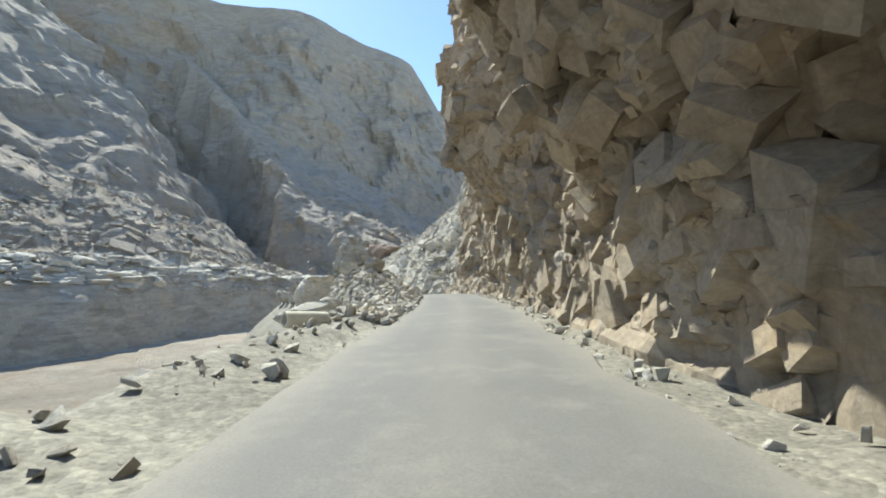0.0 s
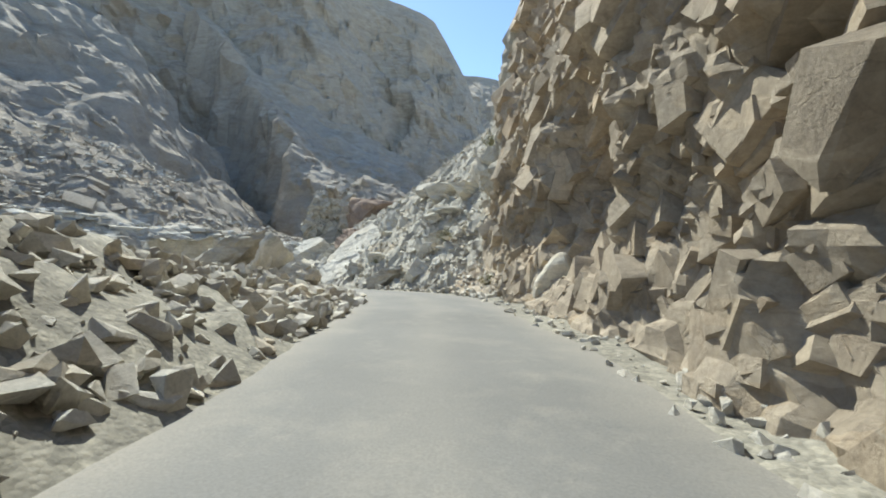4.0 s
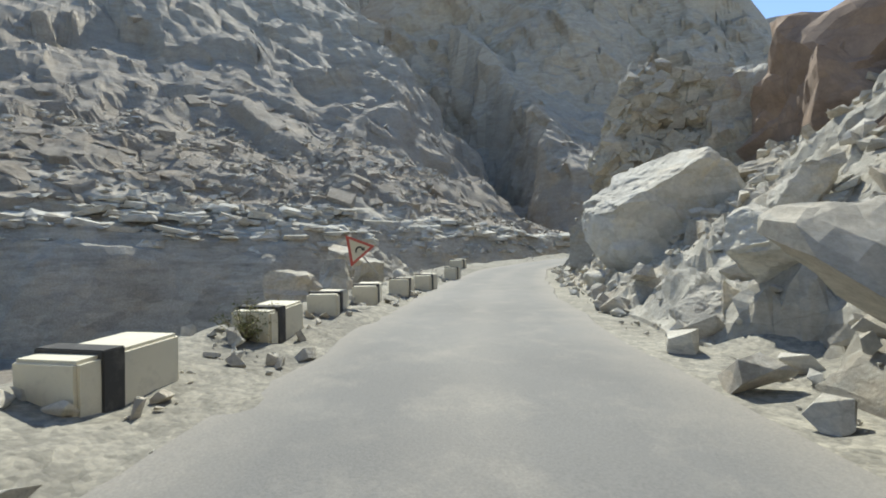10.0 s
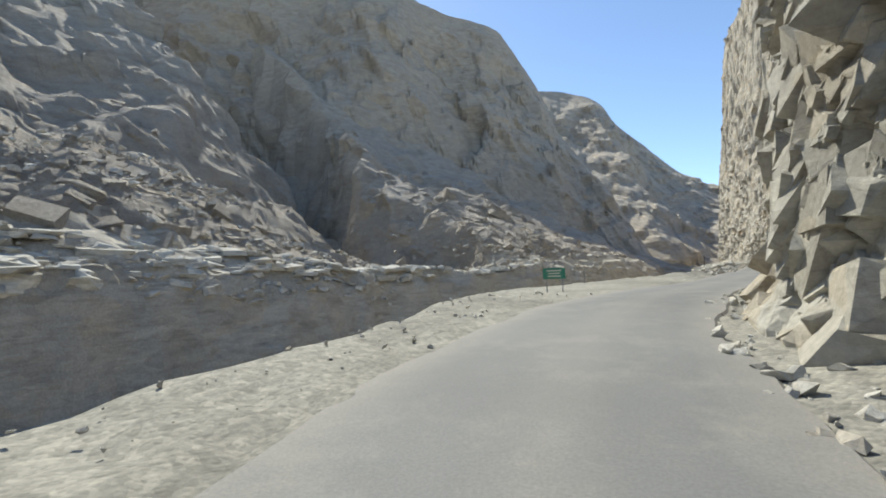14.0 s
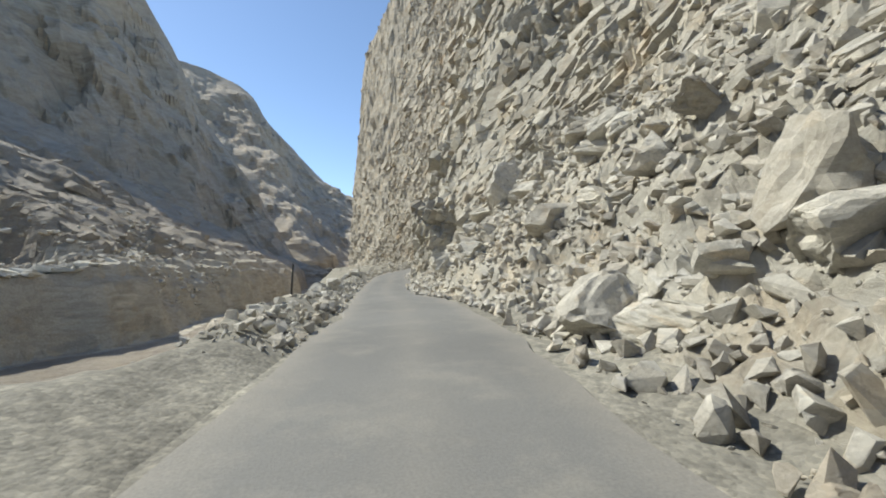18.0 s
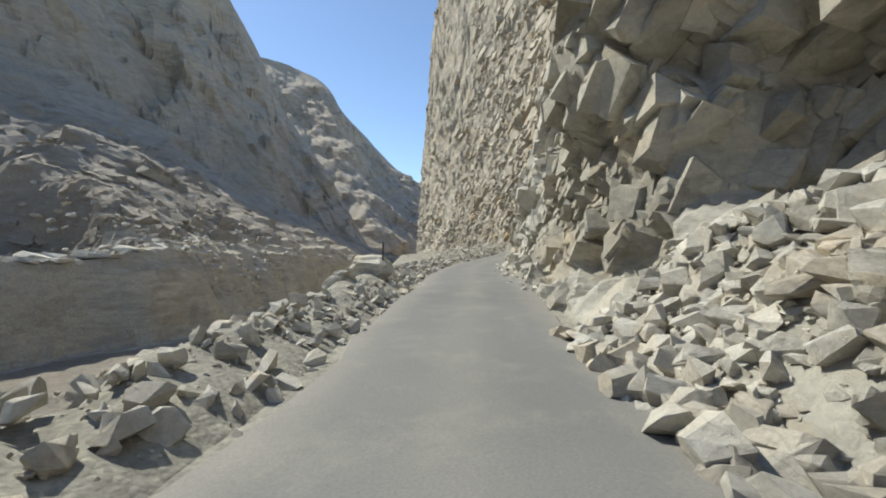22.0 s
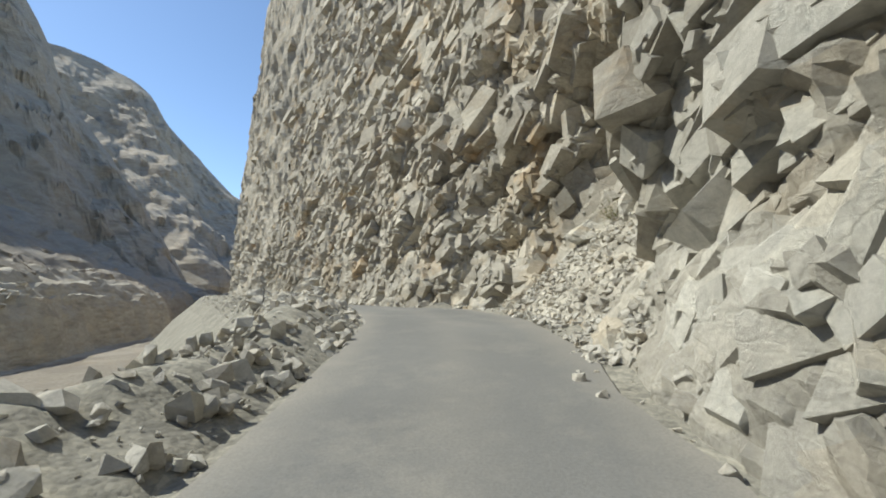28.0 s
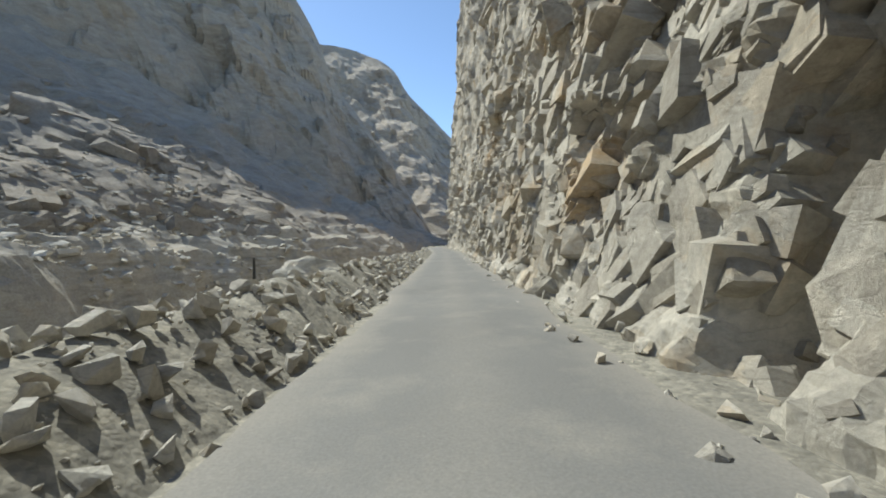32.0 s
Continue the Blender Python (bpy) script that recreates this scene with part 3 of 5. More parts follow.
# ---- the road ----
def strip(name, s_a, s_b, step, offsets, lifts, mat, rough=0.0, seed=0, smooth=False):
    """A ribbon along the road: offsets in half widths of the lane, lifts in metres."""
    ss = np.arange(s_a, s_b, step)
    rows = []
    for d, h in zip(offsets, lifts):
        dd = d * np.where(d < 0, lane_left(ss), lane_right(ss))
        dd = dd + rough * fbm(np.c_[ss, ss * 0 + 7, ss * 0 + np.sign(d) * 50], 3.0, 4, seed) * min(1.0, abs(d) ** 4)
        rows.append(at_road(ss, dd, h))
    p = np.stack(rows, 1)
    me = mesh_of(name, p.reshape(-1, 3), grid_faces(len(ss), len(offsets))[:, ::-1], mat, smooth)
    across = me.attributes.new("across", "FLOAT", "POINT")
    across.data.foreach_set("value", np.tile(np.array(offsets, np.float32), len(ss)))
    return new(name, me)


shoulder = strip("pavement", S0, S1, 0.4, [-1.6, -1.25, -0.6, 0, 0.5, 1.15, 1.6], [-0.12, -0.03, 0.0, 0.0, 0.0, -0.02, -0.05], GRAVEL, 0.12)
tagged(shoulder, "dusty gravel verge beside the road", "verge", kind="structure")
lane = strip("road", S0, S1, 0.25, [-1.03, -1.0, -0.85, -0.5, 0.08, 0.55, 0.85, 1.0, 1.03], [-0.02, 0.025, 0.035, 0.045, 0.055, 0.045, 0.035, 0.025, -0.02], ASPHALT, 0.2, 4)
tagged(lane, "narrow unmarked grey asphalt road with dusty ragged edges", "road", kind="structure")


# ---- the rock wall on the hill side ----
# caves and recesses: distance along, height, half length, half height, depth
HOLLOWS = [(40.5, 3.6, 2.2, 2.4, 1.6), (103.5, 3.6, 1.6, 2.0, 1.5), (153.6, 3.4, 1.5, 1.5, 2.0), (157.4, 4.5, 1.6, 1.3, -0.9), (165.6, 5.6, 2.6, 1.4, 2.8), (194.2, 5.6, 2.3, 1.7, 2.2), (207.4, 3.6, 1.2, 0.8, 1.0), (209.9, 1.7, 0.45, 1.6, 1.2), (178.0, 6.5, 0.5, 1.0, 0.5)]

def talus_bumps(p, s):
    """Unevenness of the rubble slopes, a height."""
    strength = np.clip((debris_width(s) - 0.6) / 2.5, 0, 1) * keyed(s, (45, 1.0), (98, 1.0), (118, 0.8), (160, 0.8), (185, 0.35), (210, 0.35))
    w = p + 0.3 * np.stack([fbm(p, 1.6, 2, 301 + 9 * k) for k in range(3)], 1)
    return strength * (0.5 * fbm(p, 5.0, 2, 311) + 0.5 * blocks(w, 1.5, 320, 1.2) + 0.24 * blocks(w, 0.62, 330, 1.3) + 0.09 * blocks(p, 0.27, 340, 1.3))


def wall_sheet(name, s_a, s_b, step, mat, label, tall_step=0.4, big=1.15, mid=0.9, small=0.44, seed=100, top=None, clad=0):
    ss = np.arange(s_a, s_b + step, step)
    foot, dw, dh = foot_of(ss), debris_width(ss), debris_height(ss)
    lean, ov = wall_lean(ss), overhang(ss)
    high = wall_height(ss) if top is None else np.minimum(wall_height(ss), top)
    most = (np.hypot(dw, dh) + high).max()
    # rows get coarser with height
    v, w = [0.0], tall_step
    while v[-1] < most:
        v.append(v[-1] + w)
        if v[-1] > 7:
            w = min(w * 1.04, 4.5 * tall_step)
    v = np.array(v) / v[-1]
    pts, size, loose, rise, off = [], [], [], [], []
    for a in v:
        total = np.hypot(dw, dh) + high
        run = a * total
        first = np.hypot(dw, dh)
        u = np.clip(run / first, 0, 1)
        up = np.clip(run - first, 0, None)
        over = ov * (-3.6 * np.clip((up - overhang_start(ss)) / keyed(ss, (18, 5.0), (21, 4.0), (30, 4.0), (34, 5.0)), 0, 1) ** 0.8)
        dd = foot + u * dw + lean * up + over
        hh = u * dh + up - 0.4 * (a == 0) - 1.2 * (a == 1) * (high < 3)
        dd = dd + 1.6 * (a == 1) * (high < 3)
        rise.append(up)
        off.append(np.clip(run / 0.8, 0, 1))
        loose.append(np.clip(1 - up / 1.5, 0, 1) * np.clip(dw - 0.6, 0, 1))
        pts.append(at_road(ss, dd, hh))
        size.append(np.where(up > 0, np.clip(up / 2.0, 0.25, 1), 0.22))
    p = np.stack(pts, 1)
    amp = np.stack(size, 1).ravel()
    du, dv = np.gradient(p, axis=0), np.gradient(p, axis=1)
    nrm = np.cross(du, dv).reshape(-1, 3)
    nrm /= np.linalg.norm(nrm, axis=1)[:, None] + 1e-9
    q = p.reshape(-1, 3)
    toward = np.repeat(at_road(ss, -5.0, 2.0)[:, None], len(v), 1).reshape(-1, 3) - q
    nrm *= np.sign((nrm * toward).sum(1))[:, None]
    along = np.repeat(ss[:, None], len(v), 1).ravel()
    tall = np.stack(rise, 1).ravel()
    # beds that sink away to the north, cut by joints into plates and blocks
    dip = np.array(((0.12, 0.99, 0.02), (0.80, -0.1, 0.59), (-0.59, 0.05, 0.81)))
    turn = np.array(((0.9, 0.43, 0), (-0.43, 0.9, 0), (0, 0, 1.0)))
    b = q + 0.3 * np.stack([fbm(q, 2.6, 3, seed + n * 7) for n in range(3)], 1)
    beds = (b @ dip) * np.array((0.6, 0.42, 1.5))
    cross = (b @ dip) @ turn * np.array((0.9, 0.7, 1.25))
    shattered = np.clip(0.7 + 1.2 * fbm(q, 5.5, 2, seed + 13), 0.12, 1.4)
    crushed = np.clip(0.55 + 1.2 * fbm(q, 2.6, 2, seed + 17), 0.05, 1.3)
    broad = big * (0.5 * blocks(beds, 4.6, seed, 1.2, soft=0.16) + 0.5 * fbm(q, 11, 3, seed + 3))
    close = np.clip(1.2 - (tall - 9) / 12, 0.0, 1)
    fine = mid * (0.3 + 0.7 * shattered) * 0.5 * blocks(cross, 1.9, seed + 20, 2.2, 0.3, 0.08, 0.16) + small * (0.3 + 0.7 * shattered) * 0.62 * blocks(cross @ turn, 0.8, seed + 30, 2.4, 0.45, 0.14, 0.24)
    fine = fine + close * (0.25 + 0.75 * crushed) * small * 0.36 * blocks(b @ dip * (0.8, 0.7, 1.2), 0.36, seed + 50, 2.4, 0.3, 0.2, 0.35) + 0.05 * fbm(q, 1.3, 4, seed + 9)
    keep = np.minimum(amp, 1)
    disp = broad * keep + fine * np.maximum(keep, 0.7)
    disp = np.minimum(disp, 0.22 + 0.3 * np.clip(tall / 1.5, 0, 1) + 1.2 * np.clip((tall - 2) / 3, 0, 1))
    over_road = q[:, 2] - np.repeat(on_line(ss)[0][:, 2:3], len(v), 1).ravel()
    for s_at, h_at, s_r, h_r, deep in HOLLOWS:
        disp -= deep * np.exp(-((along - s_at) / s_r) ** 4 - ((over_road - h_at) / h_r) ** 4)
    slide = np.stack(loose, 1).ravel()
    q = q + nrm * (disp * (1 - slide))[:, None]
    q[:, 2] += slide * np.stack(off, 1).ravel() * talus_bumps(p.reshape(-1, 3), along)
    ob = new(name, mesh_of(name, q, grid_tris(len(ss), len(v)), mat))
    if clad:
        height = np.gradient(np.stack(rise, 1), axis=1).ravel() + 0.02
        clad_wall(ob, q, nrm, tall, height * np.clip(1 - 1.5 * slide, 0, 1), clad, mat, seed + int(s_a))
    return tagged(ob, label, "cliff", kind="structure")


def block_shape(seed):
    """An angular block with a flat front: a box with its corners shifted and some of its edges knocked off."""
    g = np.random.RandomState(seed)
    box_ = np.array([(x, y, z) for x in (-1, 1) for y in (-1, 1) for z in (-1, 1)], float) * g.uniform(0.5, 1.0, (8, 3))
    front = box_[:, 2] > 0
    box_[front, 2] = 1 + g.uniform(-0.16, 0.0, front.sum())
    chips = g.uniform(-1, 1, (8, 3))
    chips /= np.abs(chips).max(1)[:, None]
    chips[:, 2] = np.where(chips[:, 2] > 0.9, 0.9, chips[:, 2])
    bm = bmesh.new()
    for c in np.r_[box_, chips * g.uniform(0.75, 0.98, (8, 1))]:
        bm.verts.new(c)
    bmesh.ops.convex_hull(bm, input=bm.verts[:])
    bmesh.ops.delete(bm, geom=[c for c in bm.verts if not c.link_faces], context="VERTS")
    bmesh.ops.recalc_face_normals(bm, faces=bm.faces[:])
    bm.verts.index_update()
    made = np.array([c.co[:] for c in bm.verts]), np.array([[c.index for c in f.verts] for f in bm.faces])
    bm.free()
    return made


SHAPES = [block_shape(300 + k) for k in range(24)]
PARTED = 280


def clad_wall(cliff, q, nrm, tall, weight, count, mat, seed, scale=1.0, parted=PARTED):
    """Jointed blocks that stand out of the rock face, their long sides along the beds; the largest low ones are parts of their own."""
    g = np.random.RandomState(seed)
    weight = weight / (1 + (tall / 7.0) ** 1.7)
    at = g.choice(len(q), count, p=weight / weight.sum())
    n = nrm[at]
    flat = np.cross(n, (0, 0, 1.0))
    flat /= np.linalg.norm(flat, axis=1)[:, None] + 1e-9
    flat *= np.sign(flat[:, 1])[:, None] + 1e-9
    up = np.cross(n, flat)
    up *= np.sign(up[:, 2])[:, None]
    dip_by = np.radians(g.normal(-34, 22, count))[:, None]
    a = flat * np.cos(dip_by) + up * np.sin(dip_by)
    b = np.cross(n, a)
    for one, two in ((0, 1), (1, 2), (0, 2)):
        w = np.radians(g.normal(0, 7.5, count) * np.where(g.random_sample(count) < 0.2, 2.2, 1.0))[:, None]
        axes = [a, b, n]
        axes[one], axes[two] = axes[one] * np.cos(w) + axes[two] * np.sin(w), axes[two] * np.cos(w) - axes[one] * np.sin(w)
        a, b, n = axes
    size = scale * (0.07 + 0.43 * g.random_sample(count) ** 2.9) * np.clip(1 + tall[at] / 12, 1, 4)
    dims = np.stack([size * g.uniform(0.8, 1.6, count), size * g.uniform(0.5, 1.1, count), size * g.uniform(0.5, 0.9, count)], 1)
    proud = np.minimum(size * g.uniform(-0.12, 0.11, count), 0.1 * scale + 0.1 * np.clip(tall[at] - 1.5, 0, 8))
    c = q[at] + nrm[at] * (proud - 0.85 * dims[:, 2])[:, None]
    big_first = np.argsort(-(dims[:, 0] * dims[:, 1]) * (tall[at] < 7) * (proud > 0.03))
    verts, faces, start = [], [], 0
    for rank, i in enumerate(big_first):
        v, f = SHAPES[int(i) % len(SHAPES)]
        v = (v * dims[i]) @ np.stack([a[i], b[i], n[i]]) + c[i]
        if rank < parted:
            piece = new("rock_block", mesh_of("rock_block", v, f, mat))
            piece.parent = cliff
            continue
        verts.append(v)
        faces.append(f + start)
        start += len(v)
    rest = new("broken_blocks", mesh_of("broken_blocks", np.concatenate(verts), np.concatenate(faces), mat))
    rest.parent = cliff
    tagged(rest, kind="stuff")


crag = pick[(ge[pick] > 22) & (ge[pick] < 260) & (gg[pick, 1] > 10) & (gg[pick, 1] < 420)]
clad_wall(ground, gp[crag], gn[crag], np.zeros(len(crag)), 1 / (30 + ge[crag]), 3800, HILL, 17, 9.0, 0)
wall_sheet("cliff", -34, 4.2, 0.34, CLIFF_BROWN, "dark overhanging brown cliff roofing over the road", tall_step=0.3, clad=300)
wall_sheet("cliff", 4, 31.2, 0.15, CLIFF_BROWN, "dark overhanging brown cliff with sunlit ledges at its foot", tall_step=0.13, clad=4600)
wall_sheet("cliff", 31, 51.2, 0.14, CLIFF_BROWN, "sunlit brown rock wall with hollows close beside the road", tall_step=0.13, clad=3000)
wall_sheet("cliff", 51, 99.2, 0.2, CLIFF, "pale rubble slope of broken blocks above the road", tall_step=0.2)
wall_sheet("cliff", 99, 121.2, 0.12, CLIFF, "fractured brown and cream cliff at the road bend", tall_step=0.11, clad=4200)
wall_sheet("cliff", 121, 164.2, 0.13, CLIFF, "cream cliff of loose broken blocks with rockfall at its foot", tall_step=0.12, clad=5600)
wall_sheet("cliff", 164, 191.2, 0.11, CLIFF_PALE, "pale cracked rock wall rising straight from the road", tall_step=0.1, clad=7000)
wall_sheet("cliff", 191, 222.2, 0.11, CLIFF_OCHRE, "tall banded ochre and grey cliff beside the road", tall_step=0.1, clad=8500)
wall_sheet("cliff", 222, 262.2, 0.25, CLIFF_OCHRE, "tall banded ochre and grey cliff beside the road", tall_step=0.24, clad=3800)
wall_sheet("cliff", 262, S1 - 2, 0.6, CLIFF_OCHRE, "high brown cliff nose where the road bends", tall_step=0.6, clad=900)


# ---- boulders and rubble ----
def boulder_mesh(seed, material_used, cuts=13, fineness=4, rough=1.0, low=0.3, planes=()):
    g = np.random.RandomState(seed)
    bm = bmesh.new()
    bmesh.ops.create_icosphere(bm, subdivisions=fineness, radius=1.0)
    me = bpy.data.meshes.new("boulder")
    bm.to_mesh(me)
    bm.free()
    co = np.empty(len(me.vertices) * 3, np.float32)
    me.vertices.foreach_get("co", co)
    co = co.reshape(-1, 3).astype(float)
    out = co.copy()
    for _ in range(cuts):
        n_ = g.normal(size=3)
        n_ /= np.linalg.norm(n_)
        co -= np.clip(co @ n_ - g.uniform(low, 0.78), 0, None)[:, None] * n_
    for nx, ny, nz, far in planes:
        n_ = np.array((nx, ny, nz)) / np.linalg.norm((nx, ny, nz))
        co -= np.clip(co @ n_ - far, 0, None)[:, None] * n_
    b = co + seed * 9.0
    b = b + 0.12 * np.stack([fbm(b, 0.6, 2, seed + 70 + k) for k in range(3)], 1)
    disp = 0.09 * blocks(b * (0.8, 0.8, 1.5), 0.62, seed, 1.0) + 0.06 * blocks(b * (0.9, 0.7, 1.5), 0.26, seed + 9, 1.1) * np.clip(0.5 + 1.2 * fbm(b, 0.7, 2, seed + 31), 0.1, 1.2) + 0.015 * fbm(b, 0.2, 3, seed)
    if fineness > 4:
        disp += 0.022 * blocks(b, 0.1, seed + 19, 1.1)
    co += out * (rough * disp)[:, None]
    co -= (co.max(0) + co.min(0)) / 2
    co /= (co.max(0) - co.min(0)) / 2
    me.vertices.foreach_set("co", co.astype(np.float32).ravel())
    me.update()
    me.materials.append(material_used)
    return me


BOULDERS = [boulder_mesh(n, BOULDER, fineness=5 if n < 6 else 4) for n in range(14)]
SLABS = [boulder_mesh(40 + n, BOULDER, 8, 4, 1.0, 0.25) for n in range(4)]
LEDGES = [boulder_mesh(46 + n, BOULDER, 13, 4, 1.8, 0.4) for n in range(4)]
RUSSET = [boulder_mesh(80 + n, RUSSET_ROCK, 9, 5, 0.8, 0.4) for n in range(3)]
BROWN = [boulder_mesh(60 + n, CLIFF_OCHRE, 11, 5, 1.2, 0.35) for n in range(3)]

# two with one long sloping face: the first falls to the road all the way, the second has a shaded front under it; a third with a flat top and an upright front
SLOPED = [boulder_mesh(90, BOULDER, 9, 6, 0.7, 0.6, ((-0.1, 0.71, 0.70, 0.07), (-1, 0.1, 0.1, 0.7))), boulder_mesh(93, BOULDER, 8, 6, 0.8, 0.7, ((-0.2, 0.56, 0.83, 0.6), (-1, 0.2, -0.12, 0.7), (0, -0.8, 0.6, 0.7))),
          boulder_mesh(96, BOULDER, 8, 6, 0.9, 0.7, ((-1, -0.15, -0.05, 0.3), (0.1, 0.1, 1, 0.5), (-0.6, -0.8, 0, 0.6)))]


def rock_surface(s, d):
    """Height over the road of what loose stones lie on."""
    s, d = np.asarray(s, float), np.asarray(d, float)
    dt = d - foot_of(s)
    right = np.clip(dt / debris_width(s), 0, 1) * debris_height(s)
    p = at_road(s, d, right)
    inside = np.clip(dt, 0, 0.5) * 2
    right = right + (inside * talus_bumps(p.reshape(-1, 3), s.ravel()).reshape(s.shape) if s.ndim else inside * talus_bumps(p.reshape(-1, 3), s.reshape(1))[0])
    p = at_road(s, d)
    left = ground_height(p[..., :2].reshape(-1, 2), s.ravel(), d.ravel()).reshape(s.shape) - p[..., 2]
    return np.where(d > 0, right, left)


def boulder(s, d, size, turn=(0, 0, 0), kind=0, sink=0.25, label="pale angular boulder fallen beside the road", lift=None, group="fallen boulders", meshes=None):
    """A boulder of that length, width and height, partly sunk in what it lies on."""
    me = (meshes or BOULDERS)[kind % len(meshes or BOULDERS)]
    base = float(rock_surface(s, d)) if lift is None else lift
    x, y, z = at_road(s, d, base)
    ob = new("boulder", me)
    heading = math.degrees(math.atan2(*on_line(s)[1][::-1]))
    ob.matrix_world = pose(x, y, z + size[2] * (0.5 - sink), turn[0], turn[1], turn[2] + heading) @ Matrix.Diagonal((size[0] / 2, size[1] / 2, size[2] / 2, 1))
    return tagged(ob, label, "boulder", group)


# those that stand out, along the road: distance, side, length along, width, height
boulder(71.2, 6.8, (6.6, 7.4, 6.3), (0, 0, 4), 0, 0.06, "huge cream boulder with a smooth sloping face at the road edge", -0.1, meshes=SLOPED)
boulder(57.9, 3.9, (2.6, 2.6, 1.9), (0, 6, 20), 1, 0.2, "low ochre and cream boulder at the road edge", 0.0)
boulder(57.3, 4.9, (1.2, 1.2, 1.1), (5, 4, 30), 2)
boulder(54.4, 3.9, (1.5, 1.4, 1.6), (0, 8, 15), 3)
boulder(55.6, 5.4, (1.5, 1.3, 1.2), (10, 0, 50), 4)
boulder(56.2, 6.6, (1.8, 1.2, 1.1), (0, 12, 70), 5)
boulder(65.5, 4.6, (1.4, 1.3, 1.2), (6, 0, 25), 6)
boulder(62.8, 5.2, (1.4, 1.2, 1.3), (6, 0, 65), 8)
boulder(67.0, 10.3, (2.2, 2.6, 4.8), (-16, 10, 15), 2, 0.2, "tall white slab standing on the rubble slope", 2.4, meshes=SLABS)
boulder(67.4, 8.0, (1.6, 1.4, 1.7), (0, -14, 40), 9, 0.2, lift=2.9)
boulder(69.2, 9.4, (1.8, 1.6, 1.9), (0, 0, 10), 5, 0.2, lift=4.6)
boulder(67.6, 12.6, (3.0, 2.4, 1.8), (0, -18, 30), 3, 0.2, "flat brown boulder high on the rubble slope")
boulder(58.9, 10.9, (3.3, 2.3, 1.5), (0, -15, 60), 0, label="flat brown boulder lying on the rubble slope", meshes=SLABS)
boulder(59.7, 13.4, (2.6, 2.0, 3.6), (10, -18, 20), 1, label="white slab standing on the rubble slope", meshes=SLABS)
boulder(58.6, 8.9, (3.0, 2.3, 1.2), (0, -14, 40), 2, label="white slab lying on the rubble slope", meshes=SLABS)
boulder(57.4, 11.6, (1.8, 1.5, 1.6), (5, -10, 80), 3, label="white slab lying on the rubble slope", meshes=SLABS)
boulder(58.6, 13.8, (2.2, 2.2, 2.2), (0, 10, 10), 7)
boulder(62.5, 11.0, (2.6, 2.2, 1.8), (12, 0, 35), 8)
boulder(53.0, 10.0, (2.0, 1.7, 1.5), (0, 0, 10), 9)
boulder(13.6, 4.4, (4.6, 3.0, 3.4), (0, 8, 10), 0, 0.2, "sunlit brown outcrop of broken rock under the cliff", 0.0, meshes=BROWN)
boulder(16.0, 3.7, (2.2, 1.5, 1.5), (0, 0, 40), 1, 0.2, "sunlit brown rock under the cliff", 0.0, meshes=BROWN)
boulder(11.2, 4.2, (2.4, 1.7, 2.0), (0, 6, 70), 2, 0.2, "sunlit brown rock under the cliff", 0.0, meshes=BROWN)
boulder(22.6, 3.4, (2.2, 1.5, 2.4), (0, 6, 30), 0, 0.2, "sunlit brown rock spur under the cliff", 0.0, meshes=BROWN)
boulder(42.2, 3.9, (1.9, 1.5, 1.9), (0, 10, 20), 2, 0.2, "cream slab leaning in the cliff recess", 0.0, meshes=SLABS)
boulder(44.4, 3.6, (1.3, 1.0, 1.1), (0, 10, 60), 5, 0.2, "cream rock at the cliff foot", 0.0)
boulder(77.0, 7.8, (3.0, 2.8, 3.0), (0, -8, 20), 9, 0.2, "brown boulder resting on the rockfall", 3.2, meshes=RUSSET)
boulder(78.6, 6.4, (1.8, 1.6, 1.5), (0, -8, 50), 4, 0.2, lift=2.4)
boulder(81.4, 6.0, (1.2, 1.2, 1.5), (0, 8, 50), 1, 0.15, "orange and white boulder standing on the rockfall", 1.8)
boulder(75.2, 5.0, (1.7, 1.6, 1.4), (0, 10, 0), 10, 0.2, lift=1.3)
boulder(76.0, 4.2, (3.4, 3.0, 2.3), (5, -12, 15), 11, 0.15, "cream boulder with yellow patches at the road edge", 0.0)
boulder(79.6, 4.8, (1.9, 1.5, 1.4), (0, 0, 40), 2, 0.1, lift=0.9)
boulder(80.4, 4.0, (1.5, 1.2, 1.1), (0, 0, 70), 3, 0.15, lift=0.0)
boulder(81.6, 9.4, (5.0, 4.0, 5.0), (0, 14, 25), 5, 0.15, "big red-brown boulder leaning on the slope", 1.4, meshes=RUSSET)
boulder(90.4, 6.1, (6.2, 5.2, 5.5), (0, 0, 6), 1, 0.06, "huge cream boulder with a lit sloping top and shaded face", -0.1, meshes=SLOPED)
boulder(84.6, 10.5, (3.4, 3.4, 3.4), (8, 0, 30), 4, 0.2, lift=2.2)
boulder(90.4, 13.0, (5.0, 5.6, 7.4), (0, 8, 0), 1, 0.2, "brown boulder leaning on the slope", 3.0, meshes=RUSSET)
boulder(97.5, 15.5, (11, 13, 13), (0, 6, 30), 2, 0.12, "high red-brown outcrop above the rubble slope", -0.5, meshes=RUSSET)
boulder(88.6, 3.9, (1.3, 1.2, 1.0), (0, 0, 20), 8, 0.15, lift=0.0)
boulder(87.9, 5.2, (1.7, 1.6, 1.2), (0, 6, 60), 0, 0.15, lift=0.0)
